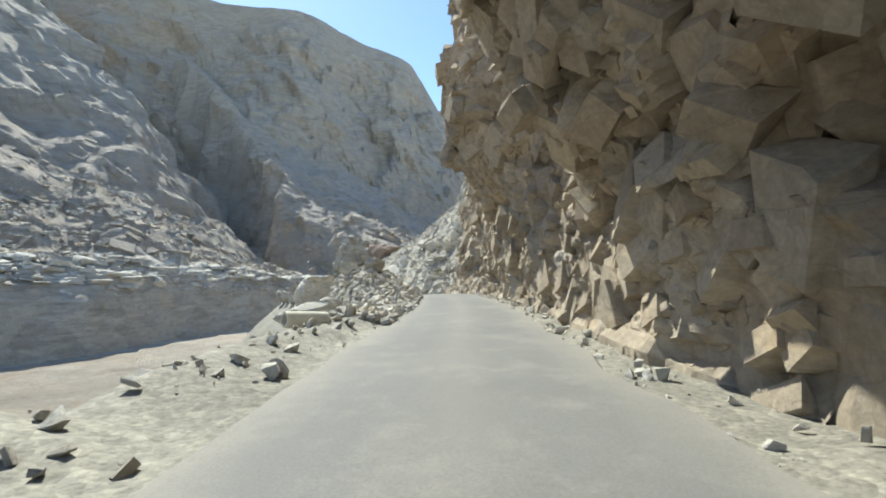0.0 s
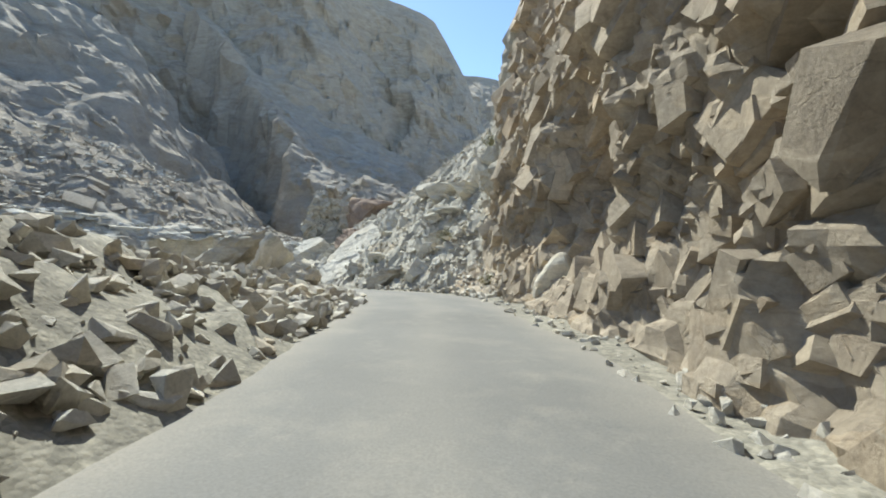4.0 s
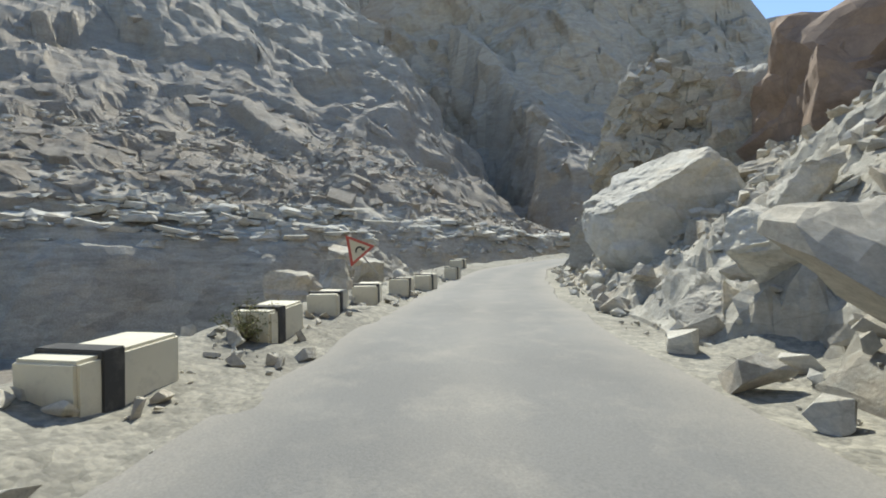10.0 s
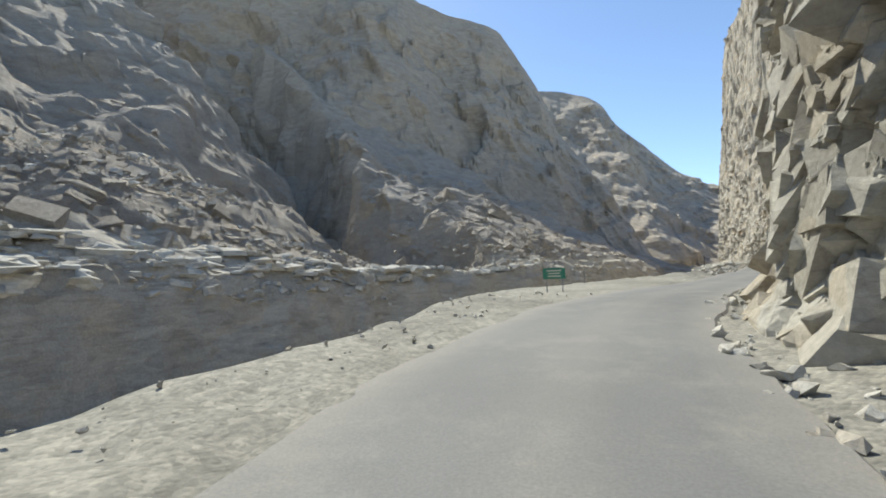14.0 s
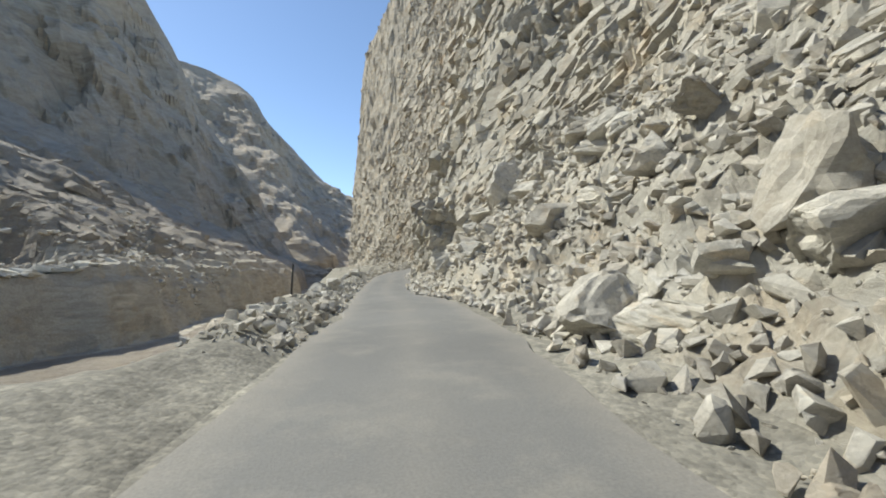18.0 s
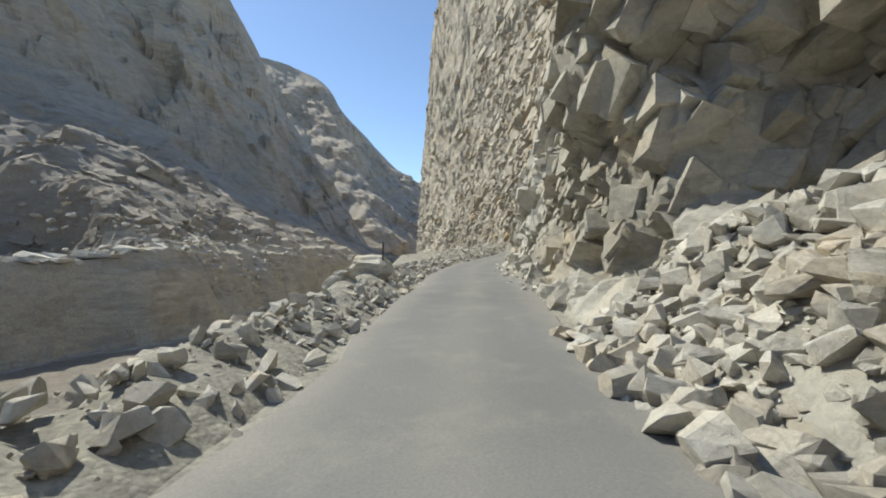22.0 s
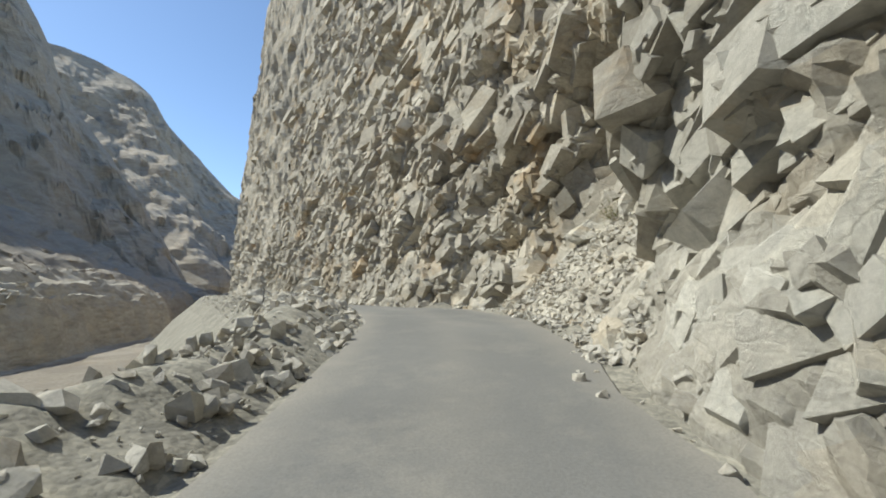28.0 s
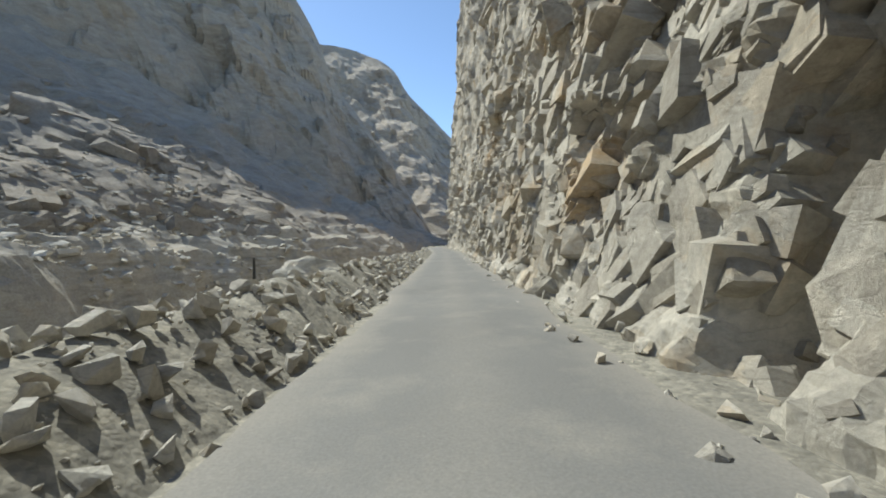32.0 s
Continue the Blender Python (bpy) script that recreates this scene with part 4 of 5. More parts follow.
# river side
boulder(62.6, -7.4, (5.4, 5.6, 5.0), (0, 5, -6), 2, 0.3, "huge grey layered boulder with a shaded face beside the road", lift=-0.2, meshes=SLOPED)
boulder(59.0, -5.4, (2.4, 1.6, 1.6), (6, 30, 40), 3, 0.2, "grey layered slab tilted beside the road", meshes=SLABS, lift=-0.1)
boulder(54.6, -4.6, (3.4, 2.2, 1.2), (6, 14, 30), 1, 0.25, "long cream slab lying beside the road", meshes=SLABS, lift=0.0)
boulder(62.7, -3.2, (1.1, 1.0, 0.8), (0, 4, 30), 8, 0.2, "pale block beside the road", lift=0.0)
boulder(44.6, -4.9, (1.9, 0.9, 1.6), (0, 34, 60), 2, 0.2, "pale slab standing on its edge beside the road", meshes=SLABS)
boulder(43.6, -3.9, (1.6, 1.5, 1.2), (0, 0, 20), 3)
boulder(42.4, -5.4, (2.2, 1.8, 1.5), (0, 10, 80), 1)
boulder(48.6, -4.9, (2.6, 2.0, 1.7), (0, 6, 0), 4, 0.25, "dark shaded boulder beside the road")
boulder(27.4, -6.0, (2.6, 1.8, 1.6), (0, -14, 20), 0, 0.3, "flat shaded slab in the heap of stones", meshes=SLABS)
boulder(24.0, -4.4, (1.3, 1.1, 1.0), (0, 10, 0), 7)
boulder(12.4, -4.6, (0.6, 1.6, 0.9), (0, 35, 30), 1, 0.2, "thin pale slab leaning beside the road", meshes=SLABS, lift=0.0)
boulder(14.2, -4.2, (0.7, 1.5, 0.8), (0, 30, 60), 2, 0.2, "thin pale slab leaning beside the road", meshes=SLABS, lift=0.0)
boulder(89.0, -5.2, (2.2, 2.0, 2.6), (0, 0, 0), 7, 0.2, "dark rounded boulder behind the guard stones", lift=-0.3)
boulder(86.0, -4.8, (1.4, 1.3, 1.8), (0, 8, 20), 5, 0.2, lift=-0.2)
boulder(83.6, -4.9, (1.9, 1.6, 1.5), (0, 0, 60), 6, 0.2, lift=-0.2)
boulder(93.4, -5.7, (3.6, 2.6, 2.7), (0, -16, 12), 4, 0.2, "grey boulder with a smooth face beyond the guard stones", lift=-0.3)
boulder(92.5, -4.3, (1.2, 1.0, 0.8), (0, 0, 20), 9, 0.2, lift=0.0)
boulder(94.0, -4.6, (1.4, 1.2, 0.9), (0, 0, 50), 10, 0.2, lift=-0.1)
for s_, d_, k in ((146.2, -3.1, 3), (147.6, -2.6, 5), (159.6, -3.2, 1), (160.8, -2.8, 7), (161.9, -3.3, 2), (203.0, -3.3, 4), (205.4, -3.6, 9), (214.8, -3.6, 6), (216.6, -3.4, 11), (201.0, -2.9, 1), (202.2, -3.4, 2), (200.2, -3.5, 4)):
    boulder(s_, d_, (0.95 + 0.05 * k, 0.9, 0.65 + 0.04 * k), (0, 4, 40 * k), k, 0.25, "pale boulder on the road edge above the gorge")

rnd = random.Random(5)
for s_, d_, size, lift, turn, label in (
        (134.0, 7.0, (3.4, 2.6, 2.3), 3.0, (10, -18, 20), "large white broken block high in the rockfall"), (133.4, 7.6, (2.0, 1.6, 1.5), 5.0, (0, -20, 70), "cream block perched above the rockfall"),
        (145.5, 5.8, (2.0, 2.2, 3.2), 4.0, (0, -24, 10), "tall cream slab leaning on the rockfall"), (136.0, 5.2, (1.7, 1.3, 0.9), 2.4, (0, -12, 30), "flat white block in the rockfall"),
        (134.2, 5.3, (1.2, 1.1, 1.0), 2.2, (0, 6, 50), "cream block in the rockfall"), (139.0, 4.4, (1.2, 1.0, 0.9), 1.3, (0, 0, 10), "cream block in the rockfall"), (131.0, 3.3, (2.0, 1.2, 0.9), 0.2, (0, -6, 5), "low white block at the foot of the rockfall"),
        (140.5, 6.6, (1.9, 1.6, 1.5), 4.2, (0, -20, 30), "brown-edged block in the rockfall"), (142.6, 5.6, (1.6, 1.5, 1.4), 3.6, (0, 14, 60), "cream block in the rockfall"),
        (128.6, 5.6, (1.7, 1.5, 1.2), 2.0, (0, -16, 80), "cream block in the rockfall"), (130.4, 6.4, (1.6, 1.3, 1.2), 3.2, (10, -12, 10), "white block in the rockfall")):
    boulder(s_, d_, size, turn, int(s_ * 3), 0.3, label, lift, group="blocks of the rockfall")
for s_, off, size, label in (
        (167.6, 0.3, 1.0, "white block at the foot of the pale wall"), (165.4, 0.5, 1.3, "cream block at the foot of the pale wall"), (170.2, 0.4, 1.2, "cream block at the foot of the pale wall"), (172.6, 0.3, 0.9, "cream block at the foot of the pale wall"),
        (174.8, 0.4, 1.3, "cream block at the foot of the pale wall"), (163.4, 0.6, 0.9, "cream block at the foot of the pale wall"), (176.6, 0.3, 0.7, "white block at the foot of the pale wall"),
        (194.8, 0.5, 0.6, "pale stone at the foot of the gravel slope"), (197.6, 0.2, 0.5, "pale stone at the foot of the gravel slope"), (200.4, 0.3, 0.7, "pale stone at the foot of the gravel slope")):
    boulder(s_, float(foot_of(s_)) + off, (size * 1.1, size * 0.9, size * 0.85), (0, -8, 47 * size * 3), int(s_), 0.25, label, 0.0, group="blocks at the wall foot")
boulder(196.4, 4.7, (1.4, 1.0, 0.8), (0, -10, 15), 3, 0.3, "cream boulder lying high on the gravel slope")
boulder(194.6, 4.9, (0.9, 0.9, 1.2), (0, 8, 40), 1, 0.3, "grey boulder standing high on the gravel slope")
for _ in range(22):
    s_ = rnd.choice((rnd.uniform(104, 118), rnd.uniform(154, 186), rnd.uniform(154, 186), rnd.uniform(203, 222)))
    h_ = 7.0 * rnd.random() ** 1.4
    big = rnd.choice((0.5, 0.7, 0.9, 1.2, 1.7))
    boulder(s_, float(foot_of(s_) + debris_width(s_) + wall_lean(s_) * h_) + 0.3 * big, (big * rnd.uniform(1.0, 1.7), big * rnd.uniform(0.8, 1.1), big * rnd.uniform(0.7, 1.2)),
            (rnd.uniform(-20, 20), rnd.uniform(-30, 10), rnd.uniform(-40, 40)), rnd.randrange(6, 14), 0.4, "cream block jutting from the cracked wall", h_, group="blocks of the broken wall")
for k in range(110):
    s_ = rnd.uniform(120, 153)
    dw = float(debris_width(s_))
    u = rnd.random() ** 0.8
    big = rnd.choice((0.5, 0.6, 0.7, 0.9, 1.1, 1.4))
    boulder(s_, float(foot_of(s_)) + u * (dw + 1.0) + 0.3, (big * rnd.uniform(0.9, 1.5), big * rnd.uniform(0.8, 1.2), big * rnd.uniform(0.6, 1.0)),
            (rnd.uniform(-25, 25), rnd.uniform(-35, 15), rnd.uniform(0, 360)), rnd.randrange(6, 14), 0.3, "cream angular block in the rockfall", group="blocks of the rockfall")
for k in range(60):
    s_ = rnd.uniform(54, 97)
    dw = float(debris_width(s_))
    big = rnd.choice((0.4, 0.5, 0.6, 0.8, 1.2))
    boulder(s_, float(foot_of(s_)) + rnd.random() ** 0.8 * (dw + 1.0) + 0.4, (big * rnd.uniform(0.9, 1.6), big * rnd.uniform(0.8, 1.2), big * rnd.uniform(0.6, 1.0)),
            (rnd.uniform(-20, 20), rnd.uniform(-25, 15), rnd.uniform(0, 360)), rnd.randrange(6, 14), 0.3, "pale block on the rubble slope", group="blocks of the rubble slope")

# small stones, joined
STONES = []
for k in range(16):
    g = np.random.RandomState(k + 20)
    pts = g.uniform(-1, 1, (11, 3))
    pts /= (np.abs(pts) ** 5).sum(1)[:, None] ** 0.2
    pts *= g.uniform(0.75, 1.0, (11, 1)) * np.array((1.15, g.uniform(0.6, 1.0), g.uniform(0.35, 0.85)))
    hull = bmesh.new()
    for c in pts:
        hull.verts.new(c)
    made = bmesh.ops.convex_hull(hull, input=hull.verts[:])
    bmesh.ops.delete(hull, geom=[v for v in hull.verts if not v.link_faces], context="VERTS")
    bmesh.ops.recalc_face_normals(hull, faces=hull.faces[:])
    hull.verts.index_update()
    STONES.append((np.array([c.co[:] for c in hull.verts]), np.array([[c.index for c in f.verts] for f in hull.faces])))
    hull.free()


def rubble(name, s, d, size, mat, label, seed, lift=0.0):
    g = np.random.RandomState(seed)
    n = len(s)
    h = rock_surface(s, d) + lift
    c = at_road(s, d, h)
    c[:, 2] += 0.18 * size
    a = g.uniform(0, 6.283, (n, 3))
    ca, sa = np.cos(a), np.sin(a)
    verts, faces, at = [], [], 0
    which = g.randint(0, len(STONES), n)
    for i in range(n):
        (c1, c2, c3), (s1, s2, s3) = ca[i], sa[i]
        r = np.array([[c2 * c3, -c2 * s3, s2], [s1 * s2 * c3 + c1 * s3, c1 * c3 - s1 * s2 * s3, -s1 * c2], [s1 * s3 - c1 * s2 * c3, c1 * s2 * s3 + s1 * c3, c1 * c2]])
        shape_v, shape_f = STONES[which[i]]
        verts.append(shape_v @ r.T * size[i] * 0.5 * (1, 1, 0.85) + c[i])
        faces.append(shape_f + at)
        at += len(shape_v)
    ob = new(name, mesh_of(name, np.concatenate(verts), np.concatenate(faces), mat))
    return tagged(ob, label, "rubble", kind="stuff")


def sizes(g, n, small, large, power=2.6):
    return small + (large - small) * g.random_sample(n) ** power


g = np.random.RandomState(3)
n = 12500
s_ = g.uniform(119, 155, n)
rubble("rubble", s_, foot_of(s_) - 0.5 + g.random_sample(n) ** 0.9 * (debris_width(s_) + 1.0), sizes(g, n, 0.05, 0.5, 3.2), RUBBLE, "cream broken stones of the rockfall beside the road", 1)
n = 9500
s_ = g.uniform(45, 99, n)
rubble("rubble", s_, foot_of(s_) - 0.5 + g.random_sample(n) ** 0.95 * (debris_width(s_) + 2.5), sizes(g, n, 0.05, 0.7, 4.5) * keyed(s_, (45, 0.5), (55, 1.0)), RUBBLE, "pale broken stones on the slope above the road", 2)
n = 9500
s_ = g.uniform(12, 52, n)
rubble("rubble", s_, -1.95 - g.random_sample(n) * (left_edge(s_) - 0.9), sizes(g, n, 0.05, 0.55, 3.4), RUBBLE, "heap of pale broken stones beside the road above the gorge", 3)
n = 6500
s_ = g.uniform(-20, 300, n)
s_ = s_[(s_ < 115) | (s_ > 131)]
n = len(s_)
rubble("rubble", s_, -2.15 - g.random_sample(n) ** 0.8 * 2.4, sizes(g, n, 0.04, 0.34, 3.0) * np.where((s_ > 96) & (s_ < 134), 0.45, 1.0), RUBBLE, "loose stones along the road edge above the gorge", 4)
n = 10000
s_ = g.uniform(132, 240, n)
rubble("rubble", s_, -1.65 - g.random_sample(n) * 2.3, sizes(g, n, 0.04, 0.38, 4.6), RUBBLE, "low bank of pale broken stones along the road edge", 6)
n = 1600
s_ = np.r_[g.uniform(-20, 48, n // 2), g.uniform(98, 122, n // 4), g.uniform(158, 240, n - n // 2 - n // 4)]
rubble("rubble", s_, foot_of(s_) - 0.75 + g.random_sample(n) * 0.9, sizes(g, n, 0.04, 0.3), RUBBLE, "loose stones at the foot of the cliff", 5, lift=-0.02)

n = 3600
s_ = g.uniform(190.5, 198.5, n)
rubble("rubble", s_, foot_of(s_) - 0.4 + g.random_sample(n) * (debris_width(s_) + 0.5), sizes(g, n, 0.03, 0.26, 3.0), RUBBLE, "pale gravel and stones on the small slope under the recess", 7)

# ---- guard stones ----
def paint_material(name, colour, wear, amount=0.6):
    m, nn, l, b = material(name)
    tc = nn.new("ShaderNodeTexCoord").outputs["Object"]
    w = noise_node(nn, l, tc, 3.5, 8, 0.7)
    dirt = noise_node(nn, l, tc, 0.9, 5, 0.6)
    base = mixed(nn, l, ramp(nn, l, w, (0.52, (0, 0, 0)), (0.7, (amount,) * 3)), colour, wear)
    base = mixed(nn, l, 0.5, base, ramp(nn, l, dirt, (0.3, (0.7, 0.68, 0.62)), (0.7, (1, 1, 1))), "MULTIPLY")
    l.new(base, b.inputs["Base Color"])
    b.inputs["Roughness"].default_value = 0.85
    bp = nn.new("ShaderNodeBump")
    bp.inputs["Strength"].default_value = 0.5
    bp.inputs["Distance"].default_value = 0.02
    l.new(w, bp.inputs["Height"])
    l.new(bp.outputs[0], b.inputs["Normal"])
    return m


WHITEWASH = paint_material("worn_whitewash", (0.66, 0.62, 0.50), (0.42, 0.39, 0.32))
BLACK_PAINT = paint_material("worn_black_paint", (0.05, 0.05, 0.05), (0.2, 0.19, 0.17), 0.5)
RED_PAINT = paint_material("faded_red_paint", (0.48, 0.10, 0.08), (0.5, 0.36, 0.3), 0.4)
YELLOW_PAINT = paint_material("faded_yellow_paint", (0.62, 0.46, 0.12), (0.5, 0.42, 0.25), 0.4)
STEEL = paint_material("dull_grey_steel", (0.32, 0.32, 0.31), (0.25, 0.16, 0.1), 0.6)


def box(bm, lo, hi, bevel=0.0, jitter=0.0, seed=0):
    r = random.Random(seed)
    made = bmesh.ops.create_cube(bm, size=1.0)["verts"]
    for v in made:
        v.co = Vector([(a + b) / 2 + c * (b - a) + r.uniform(-jitter, jitter) for a, b, c in zip(lo, hi, v.co)])
    if bevel:
        edges = list({e for v in made for e in v.link_edges})
        bmesh.ops.bevel(bm, geom=edges, offset=bevel, segments=2, affect="EDGES")
    return bm


def guard_stone():
    root = new("guard_stone")
    block = part("block", box(bmesh.new(), (-0.5, -0.3, -0.15), (0.5, 0.3, 0.62), 0.03, 0.025, 4), WHITEWASH, root)
    part("painted_band", box(bmesh.new(), (-0.32, -0.335, -0.12), (-0.12, 0.335, 0.655), 0.01), BLACK_PAINT, block, "black painted band")
    return tagged(root, "whitewashed masonry guard stone with a black band", "guard stone", "guard stones above the gorge")


first = guard_stone()
places = [(73.6, -3.1), (76.4, -3.2), (79.2, -3.15), (81.6, -3.15), (84.0, -3.05), (86.6, -2.75), (89.2, -2.45), (94.2, -2.3), (99.6, -3.55)]
for k, (s_, d_) in enumerate(places):
    x, y, z = at_road(s_, d_, 0.0)
    heading = math.degrees(math.atan2(*on_line(s_)[1][::-1]))
    m = pose(x, y, z - 0.03, 0, 2 * math.sin(k * 3), heading + 7 * math.sin(k * 5))
    if k == len(places) - 1:
        m = m @ Matrix.Diagonal((1.3, 1.35, 1.15, 1))
    if k == 0:
        first.matrix_world = m
    else:
        copy_thing(first, m)


# pale layered ledges on the far bank
for k in range(26):
    yy = 70 + 5.2 * k + 3 * math.sin(k * 7.0)
    xs = np.interp(yy, BANK[:, 1], BANK[:, 0]) + np.arange(14, -50, -0.7)
    zs = ground_height(np.c_[xs, np.full(len(xs), yy)])
    j = int(np.argmax(zs > (0.5, 2.5, 5.0)[k % 3]))
    ob = new("rock_ledge", LEDGES[k % 4])
    ob.matrix_world = pose(xs[j] - 3.2, yy, zs[j] - 1.8, 8 * math.sin(k * 3), 6 + 6 * math.sin(k), 80 + 25 * math.sin(k * 5)) @ Matrix.Diagonal((6.0 + 2 * math.sin(k * 2), 5.0, 3.4 + 0.8 * math.sin(k * 11), 1))
    tagged(ob, "pale layered rock ledge above the river on the far bank", "rock ledge", "ledges of the far bank")


# thin beds that stick out between them
n = 900
yy = g.uniform(45, 240, n)
near = np.interp(yy, BANK[:, 1], BANK[:, 0]) - g.uniform(-6, 30, n)
for _ in range(3):
    near -= np.clip(7 + 18 * g.random_sample(n) - across_gorge(np.c_[near, yy]), -12, 12) * 0.7
zz = ground_height(np.c_[near, yy])
verts, faces, at = [], [], 0
for i in range(n):
    shape_v, shape_f = SHAPES[i % len(SHAPES)]
    size = 0.5 + 1.9 * g.random_sample() ** 2
    slab = pose(near[i], yy[i], zz[i] + 0.1 * size, g.normal(7, 6), g.normal(4, 7), g.normal(78, 16))
    v = shape_v * (size * g.uniform(1.0, 2.2), size * g.uniform(0.7, 1.3), size * g.uniform(0.18, 0.45))
    verts.append(v @ np.array(slab.to_3x3()).T + np.array(slab.translation))
    faces.append(shape_f + at)
    at += len(shape_v)
beds = new("rock_beds", mesh_of("rock_beds", np.concatenate(verts), np.concatenate(faces), CLIFF_PALE))
tagged(beds, "pale thin rock beds breaking out of the far bank", "rock beds", kind="stuff")


# stones strewn over the far bank, too many and too far to tell apart
n = 9000
yy = g.uniform(20, 330, n)
xx = np.interp(yy, BANK[:, 1], BANK[:, 0]) - 8 - 95 * g.random_sample(n) ** 1.6
zz = ground_height(np.c_[xx, yy])
size = sizes(g, n, 0.3, 3.4, 5.0)
verts, faces, at = [], [], 0
for i in range(n):
    a = g.uniform(0, 6.283)
    r = np.array(((math.cos(a), -math.sin(a), 0), (math.sin(a), math.cos(a), 0), (0, 0, 0.8)))
    shape_v, shape_f = STONES[i % len(STONES)]
    verts.append(shape_v @ r.T * size[i] * 0.5 + (xx[i], yy[i], zz[i] + 0.1 * size[i]))
    faces.append(shape_f + at)
    at += len(shape_v)
far_stones = new("scree", mesh_of("scree", np.concatenate(verts), np.concatenate(faces), RUBBLE))
tagged(far_stones, "scattered pale stones on the slope across the gorge", "scree", kind="stuff")


# ---- dry shrubs ----
def leaf_material():
    m, nn, l, b = material("dry_green_leaves")
    base = ramp(nn, l, nn.new("ShaderNodeNewGeometry").outputs["Random Per Island"], (0.0, (0.10, 0.11, 0.035)), (0.6, (0.17, 0.17, 0.06)), (1.0, (0.27, 0.23, 0.10)))
    l.new(base, b.inputs["Base Color"])
    b.inputs["Roughness"].default_value = 0.8
    return m


LEAF = leaf_material()
TWIG = paint_material("dry_twig", (0.16, 0.12, 0.08), (0.24, 0.2, 0.14))


def shrub(seed):
    g = np.random.RandomState(seed)
    root = new("shrub")
    sv, sf, lv, lf = [], [], [], []
    for _ in range(26):
        way = np.array((g.normal(), g.normal(), g.uniform(0.7, 2.0)))
        way /= np.linalg.norm(way)
        tall = g.uniform(0.5, 1.0)
        side = np.cross(way, (0.3, 0.2, 0.9))
        side /= np.linalg.norm(side)
        up = np.cross(side, way)
        k = len(sv)
        for h, r in ((0, 0.012), (tall * 0.95, 0.004)):
            for a in range(3):
                sv.append(way * h + r * (side * math.cos(a * 2.094) + up * math.sin(a * 2.094)))
        for a in range(3):
            sf.append((k + a, k + (a + 1) % 3, k + 3 + (a + 1) % 3, k + 3 + a))
        for _ in range(34):
            c = way * tall * g.uniform(0.3, 1.05) + g.normal(size=3) * 0.06
            u, w = g.normal(size=3), g.normal(size=3)
            u *= g.uniform(0.03, 0.06) / np.linalg.norm(u)
            w *= g.uniform(0.01, 0.02) / np.linalg.norm(w)
            k2 = len(lv)
            lv += [c - u, c + w, c + u, c - w]
            lf.append((k2, k2 + 1, k2 + 2, k2 + 3))
    for name, v, f, mat in (("twig_tangle", sv, sf, TWIG), ("foliage", lv, lf, LEAF)):
        ob = new(name, mesh_of(name, v, f, mat))
        ob.parent = root
    return tagged(root, "small dry grey-green shrub growing among the stones", "shrub", "dry shrubs among the stones")


shrubs = [shrub(1), shrub(2)]
for k, (s_, d_, size) in enumerate(((61.0, 14.0, 1.1), (63.5, 17.5, 1.4), (59.0, 16.0, 1.2), (66.5, 19.0, 1.3), (57.2, 12.8, 0.9), (55.2, 6.6, 0.7), (61.8, -3.3, 0.6), (47.2, 3.5, 0.5), (62.2, 5.0, 0.6), (78.6, -3.2, 0.5), (113.4, 2.6, 0.4), (195.4, 4.9, 0.55), (60.0, 19.5, 1.5))):
    x, y, z = at_road(s_, d_, float(rock_surface(s_, d_)))
    m = pose(x, y, z - 0.05, 0, 0, 70 * k) @ Matrix.Scale(size, 4)
    if k < 2:
        shrubs[k].matrix_world = m
    else:
        copy_thing(shrubs[k % 2], m)


# ---- the painted rock at the bend ----
def painted_rock():
    """A block as big as a house with one flat face towards the coming road, on which words are painted."""
    bm = bmesh.new()
    bmesh.ops.create_cube(bm, size=1.0)
    bmesh.ops.subdivide_edges(bm, edges=bm.edges[:], cuts=34, use_grid_fill=True)
    co = np.array([v.co[:] for v in bm.verts])
    p = co * (6.2, 4.6, 6.0)
    # the top slants down towards the road, the road side leans in
    p[:, 2] = (co[:, 2] + 0.5) * (3.0 + 3.0 * np.clip(0.5 + co[:, 0] * 1.3, 0, 1))
    p[:, 0] += np.where(co[:, 0] < 0, 0.16 * p[:, 2] * (-2 * co[:, 0]), 0)
    side = np.where(co[:, 1] < -0.499, 0.06, 1.0)
    edge = np.maximum(np.abs(co[:, 0]), np.abs(co[:, 2]))
    side = np.where((co[:, 1] < -0.499) & (edge > 0.40), 0.4, side)
    b = bent(p + 200, 9)
    disp = 0.9 * blocks(b, 2.2, 401, 1.4) + 0.35 * blocks(b, 0.8, 421, 1.3) + 0.1 * blocks(b, 0.35, 431)
    away = co / (np.linalg.norm(co, axis=1)[:, None] + 1e-9)
    p += away * (disp * side)[:, None]
    for v, q in zip(bm.verts, p):
        v.co = q
    return bm_object("painted_rock", bm, CLIFF)


ROCK_AT = pose(-47.0, 83.3, -2.2, -16, 0, 20)
rock = painted_rock()
rock.matrix_world = ROCK_AT
tagged(rock, "huge cream boulder with red painted words on its flat face", "boulder")


def lettering(name, text, size, at, mat, parent):
    cu = bpy.data.curves.new(name, "FONT")
    cu.body = text
    cu.size = size
    cu.extrude = 0.006
    cu.align_x = "CENTER"
    ob = new(name, cu)
    dg = bpy.context.evaluated_depsgraph_get()
    me = bpy.data.meshes.new_from_object(ob.evaluated_get(dg))
    bpy.data.objects.remove(ob)
    me.materials.append(mat)
    made = new(name, me)
    made.parent = parent
    made.matrix_local = pose(*at, 90, 0, 0)
    return made


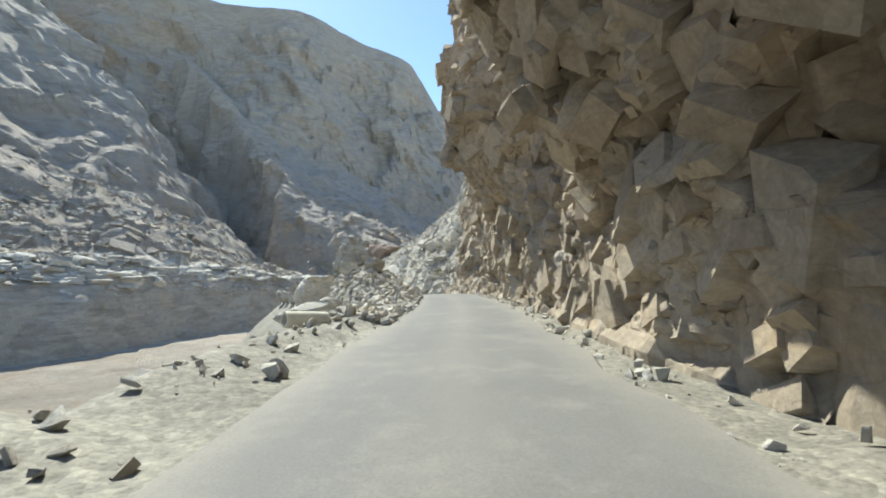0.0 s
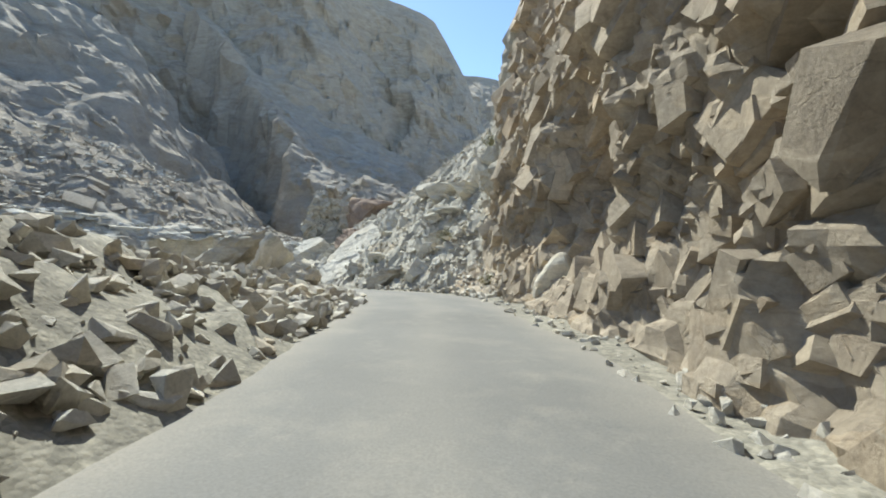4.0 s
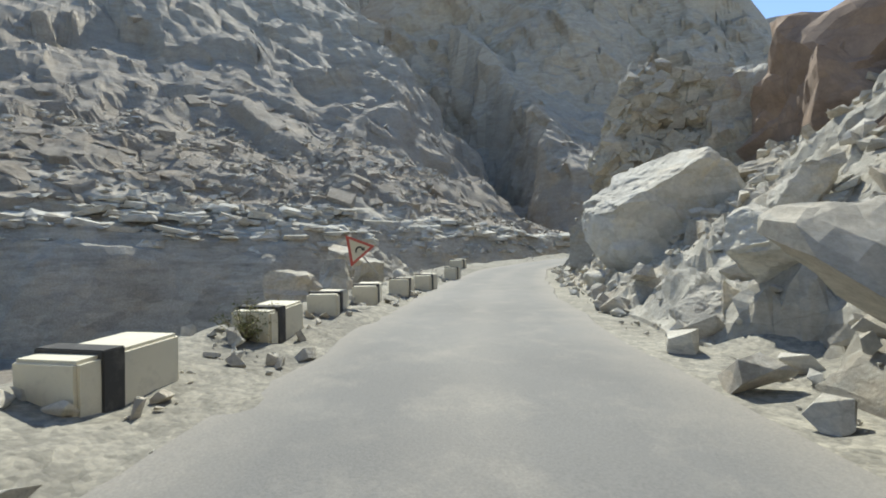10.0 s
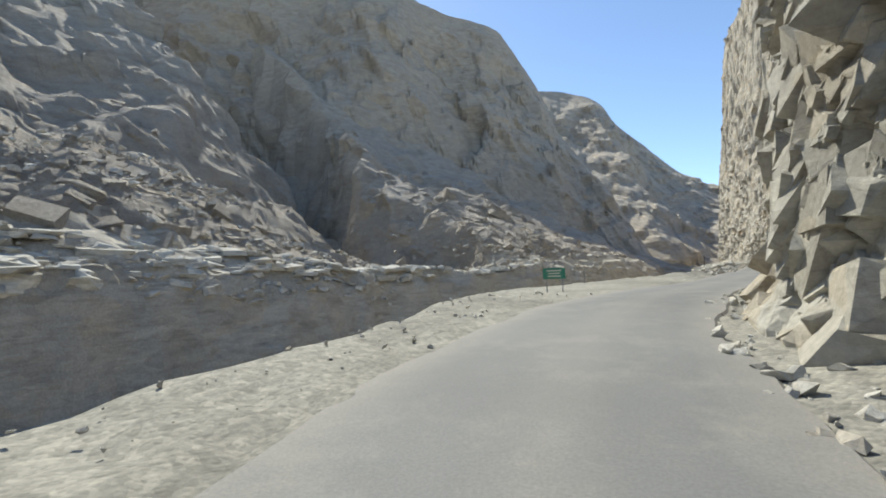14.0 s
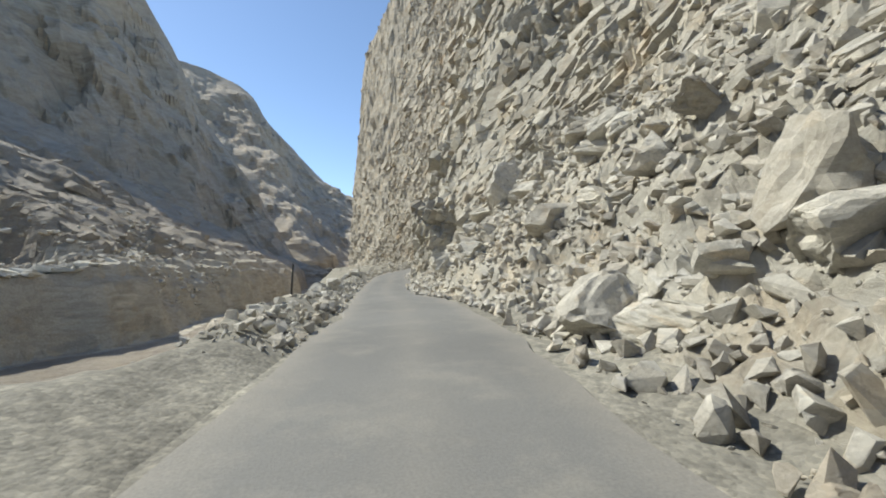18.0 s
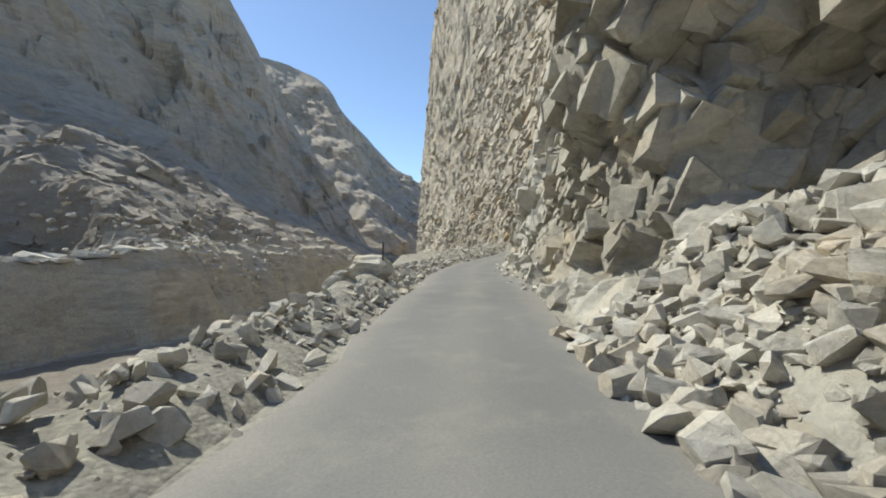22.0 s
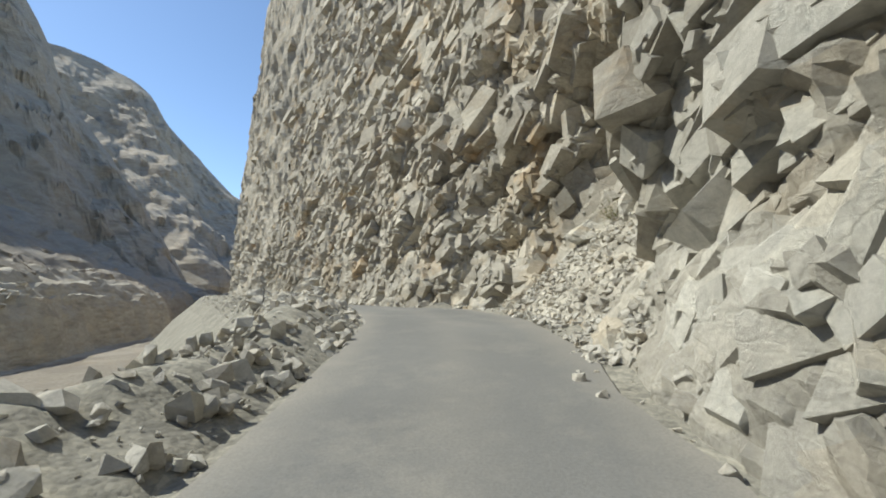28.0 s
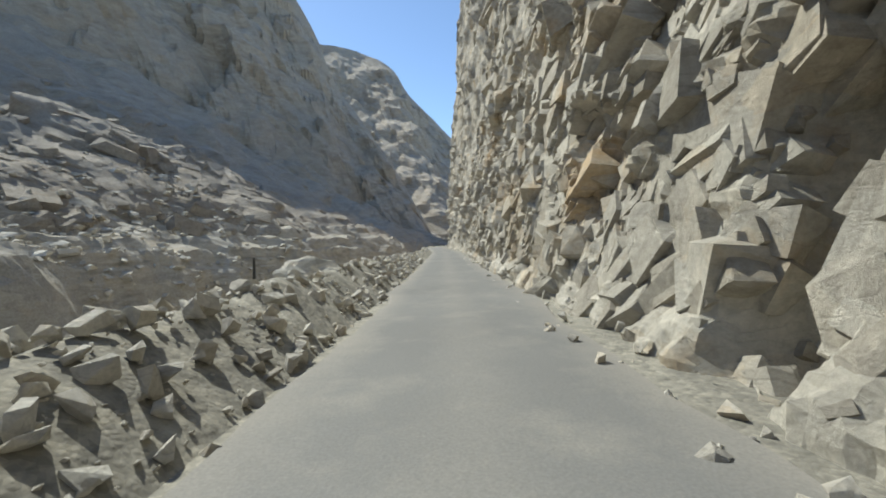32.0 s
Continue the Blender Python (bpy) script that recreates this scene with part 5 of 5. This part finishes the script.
FACE = -2.52
FADED = paint_material("weathered_red_paint", (0.42, 0.17, 0.13), (0.45, 0.38, 0.31), 0.8)
lettering("lettering", "SPITI", 0.38, (-1.5, FACE, 2.05), FADED, rock)
for k, (x0, x1, z) in enumerate(((-1.9, -0.9, 1.9), (-0.38, 0.35, 2.12), (-0.38, 0.2, 1.98))):
    part("painted_line", box(bmesh.new(), (x0, FACE - 0.006, z), (x1, FACE + 0.006, z + 0.09)), FADED, rock, "faded red painted line")
painted = part("painted_panel", box(bmesh.new(), (-1.5, FACE - 0.006, 1.32), (-0.7, FACE + 0.008, 1.66)), YELLOW_PAINT, rock, "faded yellow painted panel")
for z in (1.41, 1.53):
    part("painted_line", box(bmesh.new(), (-1.4, FACE - 0.014, z), (-0.8, FACE - 0.004, z + 0.05)), RED_PAINT, painted, "faded red painted line")


# ---- the warning sign, pipe, panel and stakes ----
def warning_sign():
    root = new("road_sign")
    def prism(bm, pts, y0, y1):
        a = [bm.verts.new((x, y0, z)) for x, z in pts]
        b = [bm.verts.new((x, y1, z)) for x, z in pts]
        bm.faces.new(a)
        bm.faces.new(b[::-1])
        for i in range(len(pts)):
            bm.faces.new((a[i], b[i], b[(i + 1) % len(pts)], a[(i + 1) % len(pts)]))
        bmesh.ops.recalc_face_normals(bm, faces=bm.faces[:])
        return bm
    tri = [(0, 0.56), (-0.5, -0.3), (0.5, -0.3)]
    border = part("border", prism(bmesh.new(), tri, -0.01, 0.01), RED_PAINT, root, "red border plate")
    part("face", prism(bmesh.new(), [(x * 0.72, 0.72 * z - 0.005) for x, z in tri], -0.016, -0.0105), WHITEWASH, border, "white face")
    bm = bmesh.new()
    last = None
    for k in range(13):
        a = 2.9 - k * 0.24
        q = [bm.verts.new((0.02 + r * math.cos(a), -0.021, -0.1 + r * math.sin(a))) for r in (0.09, 0.15)]
        if last:
            bm.faces.new((last[0], last[1], q[1], q[0]))
        last = q
    tip = [bm.verts.new((x, -0.021, z)) for x, z in ((0.05, -0.1), (0.23, -0.1), (0.14, -0.2))]
    bm.faces.new(tip)
    part("arrow", bm, BLACK_PAINT, border, "black curved arrow")
    post = bmesh.new()
    bmesh.ops.create_cone(post, cap_ends=True, segments=10, radius1=0.03, radius2=0.03, depth=1.3, matrix=Matrix.Translation((0, 0.045, -0.4)))
    part("post", post, STEEL, root)
    root.matrix_world = pose(-44.1, 65.3, -0.45, 0, -40, 78) @ Matrix.Scale(0.75, 4)
    return tagged(root, "leaning triangular road sign with a red border and arrow", "road sign")


warning_sign()


def fallen_pipe():
    root = new("fallen_post")
    bm = bmesh.new()
    n_ = 28
    rings = []
    for x, r in ((-0.55, 0.13), (-0.55, 0.185), (-0.5, 0.2), (0.5, 0.2), (0.55, 0.185), (0.55, 0.13), (0.3, 0.13), (-0.3, 0.13)):
        rings.append([bm.verts.new((x, r * math.cos(6.2832 * k / n_), r * math.sin(6.2832 * k / n_))) for k in range(n_)])
    for a, b in zip(rings, rings[1:] + rings[:1]):
        for k in range(n_):
            bm.faces.new((a[k], a[(k + 1) % n_], b[(k + 1) % n_], b[k]))
    bmesh.ops.recalc_face_normals(bm, faces=bm.faces[:])
    part("pipe", bm, WHITEWASH, root)
    x, y, z = at_road(10.4, -3.7, 0.0)
    z = float(ground_height(np.array([[x, y]]))[0])
    root.matrix_world = pose(x, y, z + 0.19, 0, 4, 62)
    return tagged(root, "short whitewashed concrete pipe lying among the stones", "pipe")


fallen_pipe()


def rust_material():
    m, nn, l, b = material("rust_streaked_white")
    tc = nn.new("ShaderNodeTexCoord").outputs["Object"]
    w = noise_node(nn, l, tc, 2.2, 6, 0.65, (3.0, 3.0, 0.35))
    c = ramp(nn, l, w, (0.4, (0.62, 0.58, 0.46)), (0.58, (0.55, 0.43, 0.27)), (0.7, (0.30, 0.15, 0.06)))
    l.new(c, b.inputs["Base Color"])
    b.inputs["Roughness"].default_value = 0.8
    return m


RUSTY = rust_material()


def rusty_panel():
    root = new("marker_board")
    part("board", box(bmesh.new(), (-0.5, -0.04, 0.62), (0.5, 0.04, 1.22), 0.012), RUSTY, root)
    part("rim", box(bmesh.new(), (-0.54, -0.06, 1.22), (0.54, 0.06, 1.27), 0.01), STEEL, root, "rusty top rim")
    for x in (-0.42, 0.42):
        part("leg", box(bmesh.new(), (x - 0.03, 0.045, -0.7), (x + 0.03, 0.1, 1.2), 0.005), STEEL, root)
    x, y, z = at_road(46.1, 4.0, 0.1)
    heading = math.degrees(math.atan2(*on_line(47.6)[1][::-1]))
    root.matrix_world = pose(x, y, z, 0, 0, heading - 125)
    return tagged(root, "white board streaked with rust at the cliff foot", "board")


rusty_panel()


def stake(s_, d_, tall, lean):
    root = new("marker_stake")
    bm = bmesh.new()
    bmesh.ops.create_cone(bm, cap_ends=True, segments=8, radius1=0.03, radius2=0.024, depth=tall + 0.4, matrix=Matrix.Translation((0, 0, (tall - 0.4) / 2)))
    part("rod", bm, BLACK_PAINT if tall > 0.9 else STEEL, root)
    x, y, z = at_road(s_, d_, 0.0)
    z = float(ground_height(np.array([[x, y]]))[0])
    root.matrix_world = pose(x, y, z, lean, lean, 0)
    return tagged(root, "thin dark iron stake at the road edge above the gorge", "stake", "iron stakes on the road edge")


for s_, d_, tall, lean in ((16.5, -2.5, 0.8, 14), (96.6, -3.4, 0.9, 5), (124.0, -6.6, 0.8, 3), (138.0, -3.0, 1.0, 4), (161.0, -2.5, 1.1, 2), (213.8, -3.5, 1.0, 3)):
    stake(s_, d_, tall, lean)


# ---- small green board at the outer edge of the bend ----
board = new("green_board")
bx, by, bz = -57.3, 96.8, float(ground_height(np.array([(-57.3, 96.8)]))[0])
GREEN_PAINT = paint_material("faded_green_paint", (0.05, 0.22, 0.14), (0.18, 0.26, 0.2), 0.4)
panel = part("panel", box(bmesh.new(), (-0.6, -0.02, 0.75), (0.6, 0.02, 1.35), 0.008), GREEN_PAINT, board, "faded green sheet panel")
for px_ in (-0.42, 0.42):
    part("post", box(bmesh.new(), (px_ - 0.03, 0.025, -0.2), (px_ + 0.03, 0.085, 1.3), 0.006), STEEL, board, "grey steel post")
for k, (bar_y, bar_w) in enumerate(((1.2, 0.8), (1.05, 0.6), (0.9, 0.7))):
    part("lettering_bar", box(bmesh.new(), (-bar_w / 2, -0.026, bar_y - 0.035), (bar_w / 2, -0.022, bar_y + 0.035)), WHITEWASH, panel, "pale lettering worn to bars")
board.matrix_world = pose(bx, by, bz, 0, 0, 12) @ Matrix.Scale(0.65, 4)
tagged(board, "small faded green sign board on two posts at the bend", "sign board")
